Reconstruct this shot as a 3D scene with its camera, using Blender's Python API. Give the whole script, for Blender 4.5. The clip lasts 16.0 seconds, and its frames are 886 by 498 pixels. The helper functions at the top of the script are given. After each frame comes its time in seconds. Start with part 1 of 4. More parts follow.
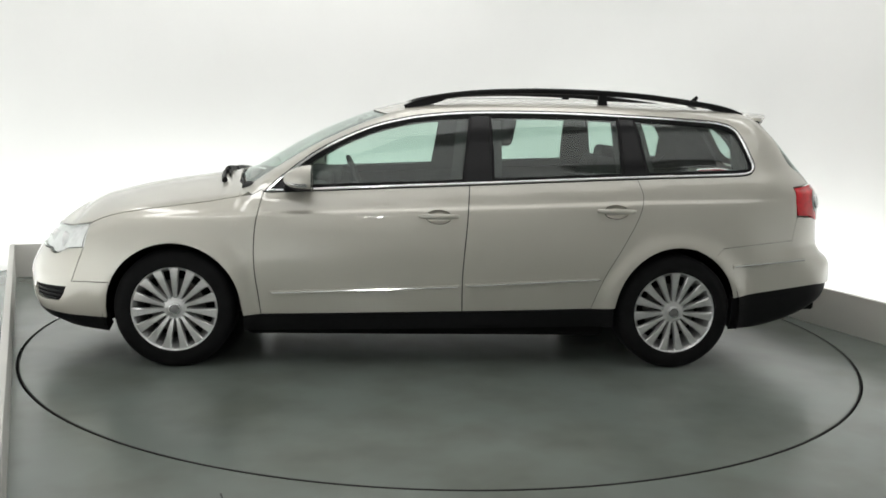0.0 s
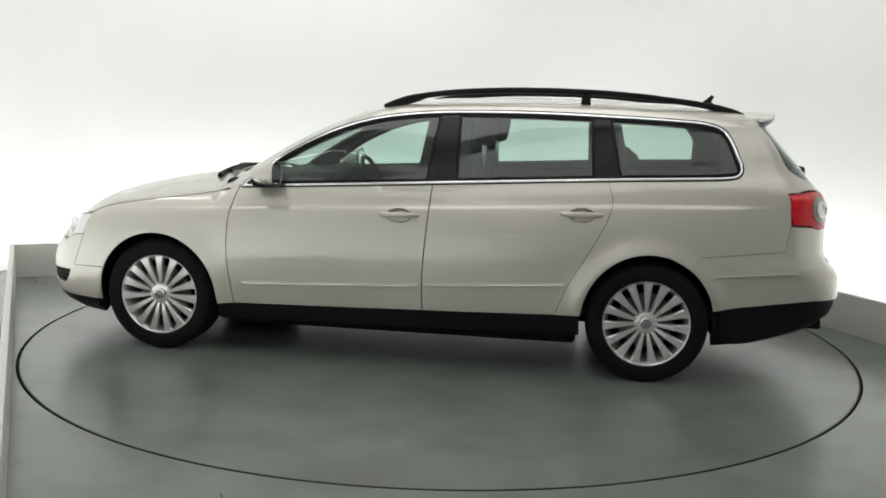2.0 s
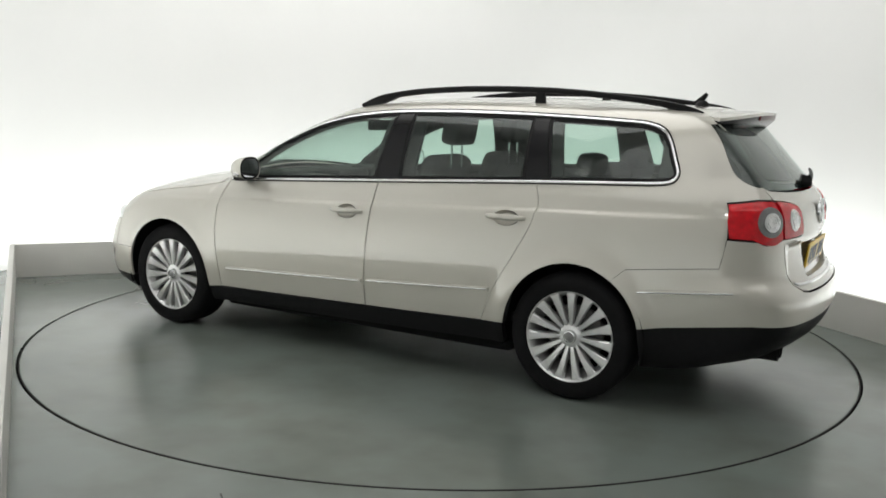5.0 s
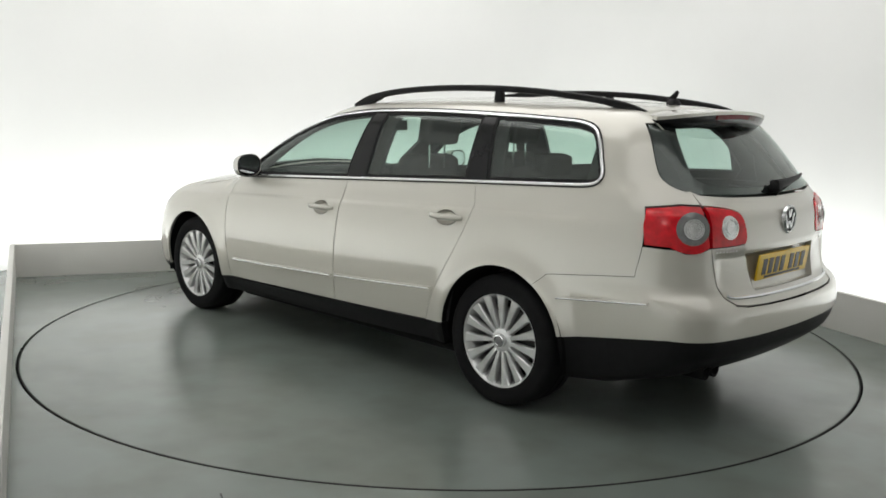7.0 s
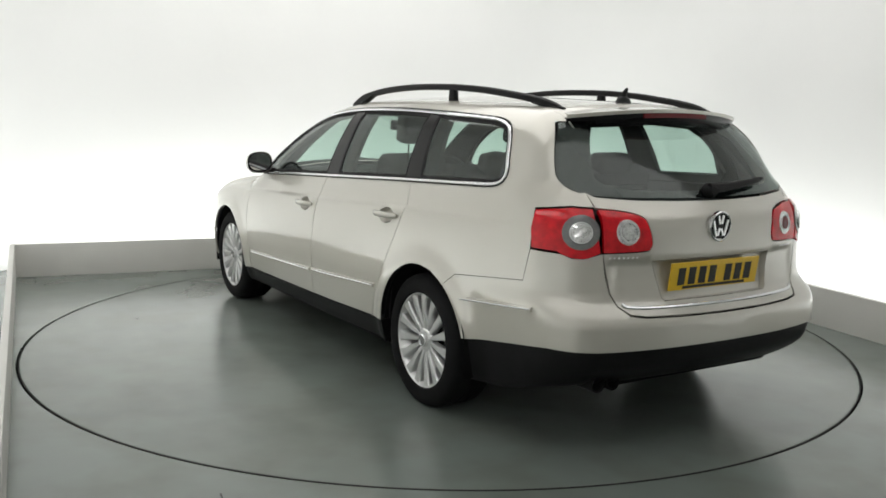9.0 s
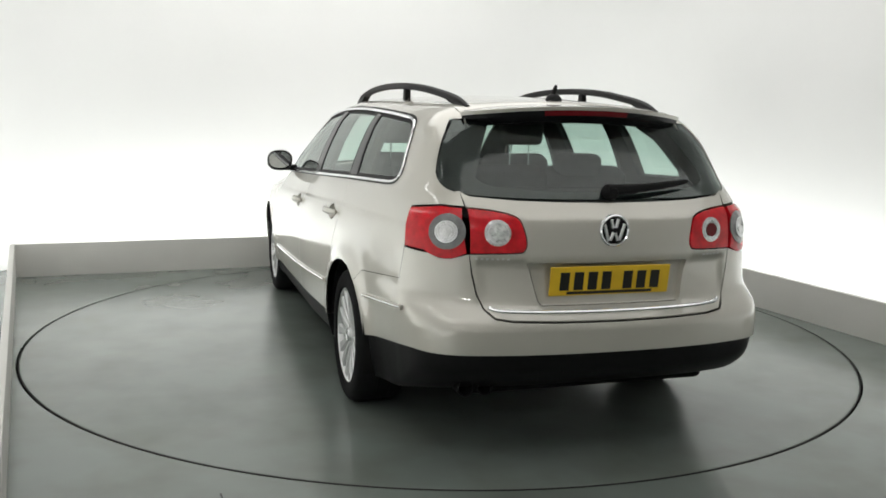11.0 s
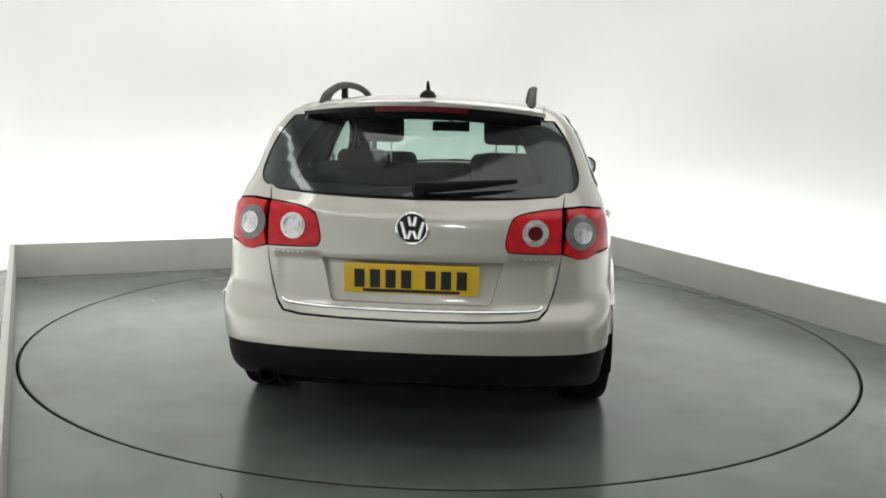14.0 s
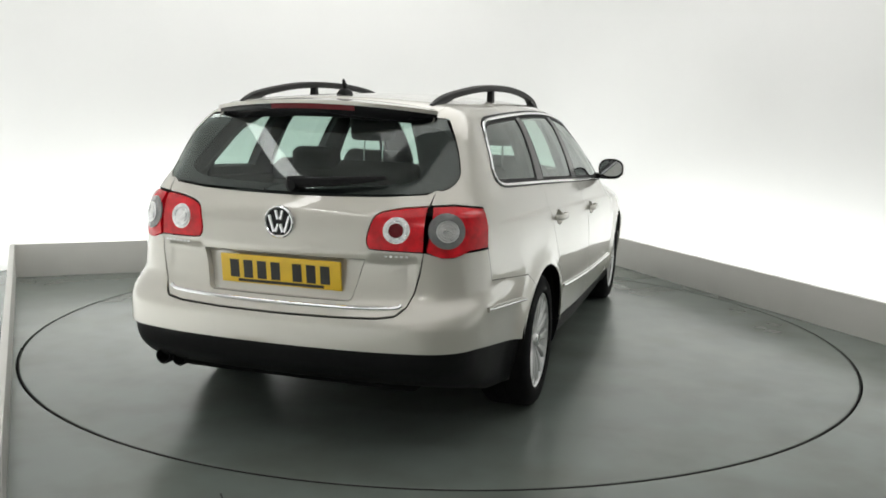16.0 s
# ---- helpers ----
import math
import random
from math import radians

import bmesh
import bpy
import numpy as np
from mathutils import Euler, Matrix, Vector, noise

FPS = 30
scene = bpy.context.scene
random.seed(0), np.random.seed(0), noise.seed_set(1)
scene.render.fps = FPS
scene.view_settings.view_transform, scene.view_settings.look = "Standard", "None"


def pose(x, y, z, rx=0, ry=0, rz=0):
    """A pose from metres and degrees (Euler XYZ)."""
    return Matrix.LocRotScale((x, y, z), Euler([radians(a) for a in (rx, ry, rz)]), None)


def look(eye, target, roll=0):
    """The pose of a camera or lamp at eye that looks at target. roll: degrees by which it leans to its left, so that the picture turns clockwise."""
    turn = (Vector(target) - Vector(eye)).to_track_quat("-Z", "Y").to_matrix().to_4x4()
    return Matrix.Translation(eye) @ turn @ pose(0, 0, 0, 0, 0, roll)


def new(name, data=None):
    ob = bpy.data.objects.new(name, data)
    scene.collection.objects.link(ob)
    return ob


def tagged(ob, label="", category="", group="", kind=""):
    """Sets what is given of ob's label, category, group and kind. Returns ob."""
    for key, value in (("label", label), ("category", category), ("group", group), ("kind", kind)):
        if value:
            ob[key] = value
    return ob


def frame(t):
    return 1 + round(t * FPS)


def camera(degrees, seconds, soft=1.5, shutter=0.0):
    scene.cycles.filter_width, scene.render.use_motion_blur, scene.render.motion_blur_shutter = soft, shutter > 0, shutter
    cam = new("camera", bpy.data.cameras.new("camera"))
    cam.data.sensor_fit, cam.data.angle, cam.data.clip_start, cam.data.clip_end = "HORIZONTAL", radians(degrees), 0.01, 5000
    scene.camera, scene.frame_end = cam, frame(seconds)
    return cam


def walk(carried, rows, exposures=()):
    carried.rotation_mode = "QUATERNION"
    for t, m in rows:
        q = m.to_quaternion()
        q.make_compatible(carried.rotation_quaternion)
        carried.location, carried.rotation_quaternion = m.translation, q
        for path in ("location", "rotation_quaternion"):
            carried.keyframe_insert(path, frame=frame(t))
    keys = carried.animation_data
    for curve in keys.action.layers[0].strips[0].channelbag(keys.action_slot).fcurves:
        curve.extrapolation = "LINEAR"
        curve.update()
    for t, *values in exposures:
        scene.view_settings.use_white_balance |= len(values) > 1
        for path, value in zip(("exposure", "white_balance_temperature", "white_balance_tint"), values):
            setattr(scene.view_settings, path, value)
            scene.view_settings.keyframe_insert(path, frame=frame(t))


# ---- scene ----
from mathutils.geometry import delaunay_2d_cdt

# ---- camera ----
cam = camera(52.3, 16.0, soft=1.7)
EYE = look((0.0, -5.6429, 1.4052), (0.00148, -0.70278, 0.63343), 1.529)
walk(cam, [(0, EYE), (16.0, EYE)], [(0, 0.0), (16.0, 0.0)])

# the car on the turntable: start angle, speed (degrees, degrees a second), offset of the car from the axis
TURN0, RATE = 185.2, -7.034
OFF = Vector((0.134, -0.006, 0.0))

# ---- light ----
ROOM = 23.5                      # turn of the booth in plan, degrees
INNER = 2.535                    # half width of the plinth square
GAP = 0.75                       # trough between plinth and wall
CEIL = 3.1
FRONT = 7.5                      # depth of the room towards and behind the camera
OVER = 42                        # watts of the light over the car

world = bpy.data.worlds.new("world")
scene.world = world
world.use_nodes = True
world.node_tree.nodes["Background"].inputs[0].default_value = (0.9, 0.95, 1, 1)
world.node_tree.nodes["Background"].inputs[1].default_value = 0.02


def booth(u, v, z):
    """booth coordinates (u to its right, v towards its open side) to the world"""
    a = radians(ROOM)
    return Vector((u * math.cos(a) + v * math.sin(a), u * math.sin(a) - v * math.cos(a), z))


def area_lamp(name, at, target, sx, sy, watts, colour=(1, 1, 1)):
    d = bpy.data.lights.new(name, "AREA")
    d.shape, d.size, d.size_y, d.energy, d.color = "RECTANGLE", sx, sy, watts, colour
    ob = new(name, d)
    ob.matrix_world = look(at, target)
    return ob


def strip_lamp(name, u, v, z, tu, tv, tz, length, width, watts, colour):
    """a long lamp that lies along the wall it faces"""
    ob = area_lamp(name, booth(u, v, z), booth(tu, tv, tz), length, width, watts, colour)
    along = (booth(1, 0, 0) if abs(tv - v) > abs(tu - u) else booth(0, 1, 0)).normalized()
    back = (booth(u, v, z) - booth(tu, tv, tz)).normalized()
    m = Matrix((along, back.cross(along), back)).transposed().to_4x4()
    m.translation = booth(u, v, z)
    ob.matrix_world = m


# unseen fill lamps added at the ceiling's edge brighten the upper walls, lamps in the trough behind the plinth wash
# them from below
TOP, WASH = 24, 37
EDGE = INNER - 0.15
RUNS = ((0, -1, 0.95), (1, 0, 0.67), (-1, 0, 0.82))
for du, dv, k in RUNS:
    strip_lamp("wall_fill_lamp", du * EDGE, dv * EDGE, CEIL - 0.1, du * (INNER + GAP), dv * (INNER + GAP), 1.35, 4.6, 0.3, TOP * k, (1, 0.99, 0.97))
    strip_lamp("trough_lamp", du * (INNER + 0.22), dv * (INNER + 0.22), 0.1, du * (INNER + GAP), dv * (INNER + GAP), 0.75, 4.9, 0.1, WASH * k, (0.97, 1, 0.98))
# lamps along the foot of the side walls, further towards the open side
for du, k in ((1, 0.60), (-1, 0.82)):
    strip_lamp("trough_lamp", du * (INNER + 0.22), 4.4, 0.1, du * (INNER + GAP), 4.4, 0.75, 3.4, 0.1, WASH * k * 0.5, (0.97, 1, 0.98))
# soft light panels over the car and over the open side, and a twin tube on the camera's side
PANELS = ((0.0, 0.3, 3.0, 3.0, OVER), (-0.2, 3.05, 5.4, 1.6, 22))
for u, v, su, sv, watts in PANELS:
    lamp = area_lamp("panel_lamp", booth(u, v, CEIL - 0.1), booth(u, v + 0.001, 0), su, sv, watts, (1, 0.985, 0.96))
    lamp.matrix_world = Matrix.Translation(booth(u, v, CEIL - 0.1)) @ pose(0, 0, 0, 0, 0, ROOM)
TUBES = [(-2.78, 6.25), (-2.68, 6.45)]
for u, v in TUBES:
    strip_lamp("tube_lamp", u, v, CEIL - 0.22, u + 1.6, v - 3.8, 0.8, 0.42, 0.05, 5, (1, 0.99, 0.97))


# ---- materials ----
def mat(name, colour, rough=0.5, metal=0.0, vary=0.06, scale=8.0, bump=0.0, bscale=60.0, coat=0.0, rvary=0.0, ior=None, emit=0.0, trans=0.0, alpha=1.0, spec=None):
    m = bpy.data.materials.new(name)
    m.use_nodes = True
    nt = m.node_tree
    b = nt.nodes["Principled BSDF"]
    b.inputs["Base Color"].default_value = (*colour, 1)
    b.inputs["Roughness"].default_value = rough
    b.inputs["Metallic"].default_value = metal
    b.inputs["Coat Weight"].default_value = coat
    b.inputs["Coat Roughness"].default_value = 0.04
    if spec is not None:
        b.inputs["Specular IOR Level"].default_value = spec
    if ior:
        b.inputs["IOR"].default_value = ior
    if trans:
        b.inputs["Transmission Weight"].default_value = trans
    if emit:
        b.inputs["Emission Color"].default_value = (*colour, 1)
        b.inputs["Emission Strength"].default_value = emit
    tc = nt.nodes.new("ShaderNodeTexCoord")
    if vary:
        n = nt.nodes.new("ShaderNodeTexNoise")
        n.inputs["Scale"].default_value, n.inputs["Detail"].default_value = scale, 6
        nt.links.new(tc.outputs["Object"], n.inputs["Vector"])
        r = nt.nodes.new("ShaderNodeValToRGB")
        r.color_ramp.elements[0].position, r.color_ramp.elements[1].position = 0.25, 0.75
        r.color_ramp.elements[0].color = (*[c * (1 - vary) for c in colour], 1)
        r.color_ramp.elements[1].color = (*[min(1, c * (1 + vary)) for c in colour], 1)
        nt.links.new(n.outputs["Fac"], r.inputs[0])
        nt.links.new(r.outputs[0], b.inputs["Base Color"])
        if rvary:
            mr = nt.nodes.new("ShaderNodeMapRange")
            mr.inputs["From Min"].default_value, mr.inputs["From Max"].default_value = 0.3, 0.7
            mr.inputs["To Min"].default_value, mr.inputs["To Max"].default_value = max(0.02, rough - rvary), rough + rvary
            nt.links.new(n.outputs["Fac"], mr.inputs["Value"])
            nt.links.new(mr.outputs[0], b.inputs["Roughness"])
    if bump:
        n2 = nt.nodes.new("ShaderNodeTexNoise")
        n2.inputs["Scale"].default_value, n2.inputs["Detail"].default_value = bscale, 4
        nt.links.new(tc.outputs["Object"], n2.inputs["Vector"])
        bp = nt.nodes.new("ShaderNodeBump")
        bp.inputs["Strength"].default_value, bp.inputs["Distance"].default_value = bump, 0.01
        nt.links.new(n2.outputs["Fac"], bp.inputs["Height"])
        nt.links.new(bp.outputs["Normal"], b.inputs["Normal"])
    return m


def glass_mat(name, tint, rough=0.0):
    """thin pane: clear tinted film with a mirror-like gloss by Fresnel"""
    m = bpy.data.materials.new(name)
    m.use_nodes = True
    nt = m.node_tree
    nt.nodes.remove(nt.nodes["Principled BSDF"])
    t = nt.nodes.new("ShaderNodeBsdfTransparent")
    t.inputs[0].default_value = (*tint, 1)
    g = nt.nodes.new("ShaderNodeBsdfGlossy")
    g.inputs["Roughness"].default_value = rough
    g.inputs[0].default_value = (0.95, 1, 0.98, 1)
    lw = nt.nodes.new("ShaderNodeLayerWeight")
    lw.inputs["Blend"].default_value = 0.5
    pw = nt.nodes.new("ShaderNodeMath")
    pw.operation = "POWER"
    pw.inputs[1].default_value = 5.0
    nt.links.new(lw.outputs["Facing"], pw.inputs[0])
    f = nt.nodes.new("ShaderNodeMapRange")
    f.inputs["To Min"].default_value = 0.072
    nt.links.new(pw.outputs[0], f.inputs["Value"])
    mx = nt.nodes.new("ShaderNodeMixShader")
    nt.links.new(f.outputs[0], mx.inputs[0])
    nt.links.new(t.outputs[0], mx.inputs[1])
    nt.links.new(g.outputs[0], mx.inputs[2])
    nt.links.new(mx.outputs[0], nt.nodes["Material Output"].inputs[0])
    return m


def paint_mat(name, colour):
    """metallic car paint: fine flake under a clear coat"""
    m = mat(name, colour, rough=0.40, metal=0.40, vary=0.035, scale=2600, coat=1.0)
    b = m.node_tree.nodes["Principled BSDF"]
    b.inputs["Coat IOR"].default_value = 1.8
    b.inputs["Coat Roughness"].default_value = 0.03
    return m


def floor_mat(name, colour):
    """painted floor: blotches, tyre scuffs and uneven gloss"""
    m = bpy.data.materials.new(name)
    m.use_nodes = True
    nt = m.node_tree
    b = nt.nodes["Principled BSDF"]
    tc = nt.nodes.new("ShaderNodeTexCoord")
    def noise_node(scale, detail, rough=0.55, dist=0.0):
        n = nt.nodes.new("ShaderNodeTexNoise")
        n.inputs["Scale"].default_value, n.inputs["Detail"].default_value = scale, detail
        n.inputs["Roughness"].default_value, n.inputs["Distortion"].default_value = rough, dist
        nt.links.new(tc.outputs["Object"], n.inputs["Vector"])
        return n
    big, scuff = noise_node(0.9, 3), noise_node(2.3, 3, 0.5, 0.0)
    def ramp(src, p0, c0, p1, c1):
        r = nt.nodes.new("ShaderNodeValToRGB")
        r.color_ramp.elements[0].position, r.color_ramp.elements[1].position = p0, p1
        r.color_ramp.elements[0].color, r.color_ramp.elements[1].color = (*c0, 1), (*c1, 1)
        nt.links.new(src.outputs["Fac"], r.inputs[0])
        return r
    base = ramp(big, 0.3, [c * 0.86 for c in colour], 0.7, [c * 1.12 for c in colour])
    mk = ramp(scuff, 0.32, (0.84, 0.82, 0.79), 0.58, (1, 1, 1))
    def mul(a, c):
        x = nt.nodes.new("ShaderNodeMix")
        x.data_type, x.blend_type = "RGBA", "MULTIPLY"
        x.inputs[0].default_value = 1
        nt.links.new(a, x.inputs[6])
        nt.links.new(c, x.inputs[7])
        return x.outputs[2]
    nt.links.new(mul(base.outputs[0], mk.outputs[0]), b.inputs["Base Color"])
    b.inputs["Roughness"].default_value = 0.24
    b.inputs["Specular IOR Level"].default_value = 0.65
    return m


M_FLOOR = floor_mat("grey_floor_paint", (0.165, 0.190, 0.173))
M_DISC = floor_mat("grey_disc_paint", (0.160, 0.184, 0.168))
M_GAP = mat("gap_dark", (0.01, 0.01, 0.01), 0.8)
M_WALL = mat("white_wall_paint", (0.83, 0.83, 0.82), 0.75, vary=0.012, scale=1.5, bump=0.03, bscale=40)
M_PLINTH = mat("plinth_paint", (0.60, 0.59, 0.56), 0.55, vary=0.04, scale=3, bump=0.04, bscale=25)
M_CEIL = mat("ceiling_paint", (0.75, 0.75, 0.74), 0.8, vary=0.02, scale=2)
M_BACKWALL = mat("grey_back_wall_paint", (0.75, 0.75, 0.73), 0.8, vary=0.05, scale=2)
M_CASE = mat("lamp_case", (0.7, 0.7, 0.7), 0.4, vary=0.02)
M_PAINT = paint_mat("beige_silver_paint", (0.540, 0.521, 0.463))
M_BLACK = mat("black_plastic", (0.008, 0.008, 0.0085), 0.5, vary=0.15, scale=30, bump=0.08, bscale=300, spec=0.15)
M_GLOSS = mat("gloss_black", (0.009, 0.009, 0.010), 0.2, vary=0.05, scale=10, spec=0.25)
M_RUBBER = mat("tyre_rubber", (0.009, 0.009, 0.0095), 0.8, vary=0.25, scale=14, bump=0.12, bscale=120, spec=0.12)
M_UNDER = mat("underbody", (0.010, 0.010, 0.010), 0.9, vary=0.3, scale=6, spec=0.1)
M_CHROME = mat("chrome", (0.82, 0.83, 0.84), 0.08, metal=1.0, vary=0.02, scale=20)
M_ALU = mat("alloy_silver", (0.68, 0.68, 0.68), 0.28, metal=0.75, vary=0.04, scale=30, coat=0.5)
M_STEEL = mat("brake_steel", (0.16, 0.155, 0.15), 0.45, metal=0.8, vary=0.25, scale=20)
M_GLASS = glass_mat("side_glass", (0.66, 0.79, 0.73))
M_REARGLASS = glass_mat("rear_glass", (0.68, 0.79, 0.75))
M_RED = mat("red_lens", (0.60, 0.005, 0.014), 0.14, vary=0.32, scale=28, coat=0.3, spec=0.35)
M_DEEPRED = mat("dark_red_lens", (0.12, 0.005, 0.008), 0.25, vary=0.1, scale=60, spec=0.3)
M_LENSGREY = mat("grey_lens_ring", (0.17, 0.17, 0.17), 0.18, vary=0.2, scale=50, coat=1.0)
M_LENSWHITE = mat("clear_reflector", (0.80, 0.80, 0.80), 0.2, metal=0.8, vary=0.3, scale=45, bump=0.7, bscale=38)
M_HEADBACK = mat("headlamp_reflector", (0.88, 0.88, 0.88), 0.38, metal=0.1, vary=0.12, scale=30)
M_HEAD = glass_mat("headlamp_cover", (0.95, 0.96, 0.96))
M_TRIM = mat("charcoal_trim", (0.028, 0.028, 0.029), 0.75, vary=0.15, scale=20, spec=0.25)
M_TRIMGREY = mat("grey_pillar_trim", (0.22, 0.215, 0.20), 0.8, vary=0.06, scale=20)
M_CLOTH = mat("charcoal_cloth", (0.055, 0.055, 0.056), 0.95, vary=0.25, scale=120, bump=0.03, bscale=500, spec=0.2)
M_PLATE = mat("yellow_plate", (0.80, 0.52, 0.03), 0.35, vary=0.05, scale=15)
M_INK = mat("plate_ink", (0.015, 0.015, 0.014), 0.4, vary=0)
M_MIRROR = mat("mirror_silver", (0.85, 0.87, 0.88), 0.03, metal=1.0, vary=0)


# ---- mesh helpers ----
def link(name, me, material, parent=None, label=""):
    me.materials.append(material)
    ob = new(name, me)
    if parent is not None:
        ob.parent = parent
        if parent.type == "EMPTY" and parent.name.startswith("estate_car"):
            ob.location = OFF
    return tagged(ob, label) if label else ob


def part(name, bm, material, parent=None, label="", smooth=True):
    """links a bmesh as one mesh object under a thing or a part"""
    bmesh.ops.recalc_face_normals(bm, faces=bm.faces[:])
    me = bpy.data.meshes.new(name)
    bm.to_mesh(me)
    bm.free()
    if smooth:
        me.shade_smooth()
        me.set_sharp_from_angle(angle=radians(38))
    return link(name, me, material, parent, label)


def add_box(bm, c, s, rot=None, bevel=0.0, taper=None):
    g = bmesh.ops.create_cube(bm, size=1)
    vs = g["verts"]
    for v in vs:
        v.co = Vector((v.co.x * s[0], v.co.y * s[1], v.co.z * s[2]))
        if taper and v.co.z > 0:
            v.co.x *= taper[0]
            v.co.y *= taper[1]
    if bevel:
        es = list({e for v in vs for e in v.link_edges})
        r = bmesh.ops.bevel(bm, geom=es, offset=bevel, segments=3, affect="EDGES", profile=0.6)
        vs = list({v for f in r["faces"] for v in f.verts} | {v for v in vs if v.is_valid})
    m = (rot.to_matrix().to_4x4() if rot else Matrix())
    for v in vs:
        v.co = m @ v.co + Vector(c)
    return vs


def box_bm(c, s, rot=None, bevel=0.0, taper=None):
    bm = bmesh.new()
    add_box(bm, c, s, rot, bevel, taper)
    return bm


def add_lathe(bm, prof, n=48, axis="y", at=(0, 0, 0), closed=False):
    """turns (radius, along) points about an axis"""
    rings = []
    for r, a in prof:
        ring = []
        for i in range(n):
            t = 2 * math.pi * i / n
            p = {"y": (r * math.cos(t), a, r * math.sin(t)), "x": (a, r * math.cos(t), r * math.sin(t)), "z": (r * math.cos(t), r * math.sin(t), a)}[axis]
            ring.append(bm.verts.new(Vector(p) + Vector(at)))
        rings.append(ring)
    pairs = list(zip(rings, rings[1:])) + ([(rings[-1], rings[0])] if closed else [])
    for a, b in pairs:
        for i in range(n):
            bm.faces.new((a[i], a[(i + 1) % n], b[(i + 1) % n], b[i]))
    return rings


def lathe_bm(prof, n=48, axis="y", at=(0, 0, 0), closed=False, cap=False):
    bm = bmesh.new()
    rings = add_lathe(bm, prof, n, axis, at, closed)
    if cap:
        bm.faces.new(rings[0])
        bm.faces.new(rings[-1])
    return bm


def add_sweep(bm, pts, section, up=Vector((0, 0, 1)), scale=None):
    """sweeps a closed section (sideways, upward) along points"""
    pts = [Vector(p) for p in pts]
    rings = []
    for i, p in enumerate(pts):
        d = (pts[min(i + 1, len(pts) - 1)] - pts[max(i - 1, 0)]).normalized()
        s = d.cross(up).normalized()
        u = s.cross(d)
        k = scale[i] if scale else 1
        rings.append([bm.verts.new(p + s * a * k + u * b * k) for a, b in section])
    n = len(section)
    for a, b in zip(rings, rings[1:]):
        for i in range(n):
            bm.faces.new((a[i], a[(i + 1) % n], b[(i + 1) % n], b[i]))
    bm.faces.new(rings[0])
    bm.faces.new(rings[-1])


def oval(a, b, n=10, p=2.0):
    out = []
    for i in range(n):
        t = 2 * math.pi * i / n
        c, s = math.cos(t), math.sin(t)
        out.append((a * math.copysign(abs(c) ** (2 / p), c), b * math.copysign(abs(s) ** (2 / p), s)))
    return out


def spline(pts, n=8):
    """smooth curve through points"""
    pts = [np.array(p, float) for p in pts]
    out = []
    for i in range(len(pts) - 1):
        p0, p1, p2, p3 = pts[max(i - 1, 0)], pts[i], pts[i + 1], pts[min(i + 2, len(pts) - 1)]
        for k in range(n):
            t = k / n
            out.append(0.5 * ((2 * p1) + (p2 - p0) * t + (2 * p0 - 5 * p1 + 4 * p2 - p3) * t ** 2 + (3 * p1 - p0 - 3 * p2 + p3) * t ** 3))
    out.append(pts[-1])
    return [tuple(p) for p in out]


# ---- the booth ----
def turned(ob, z=0.0):
    ob.matrix_world = pose(0, 0, z, 0, 0, ROOM)
    return ob


# booth-local coordinates: X = u, Y = -v
WALLX = INNER + GAP


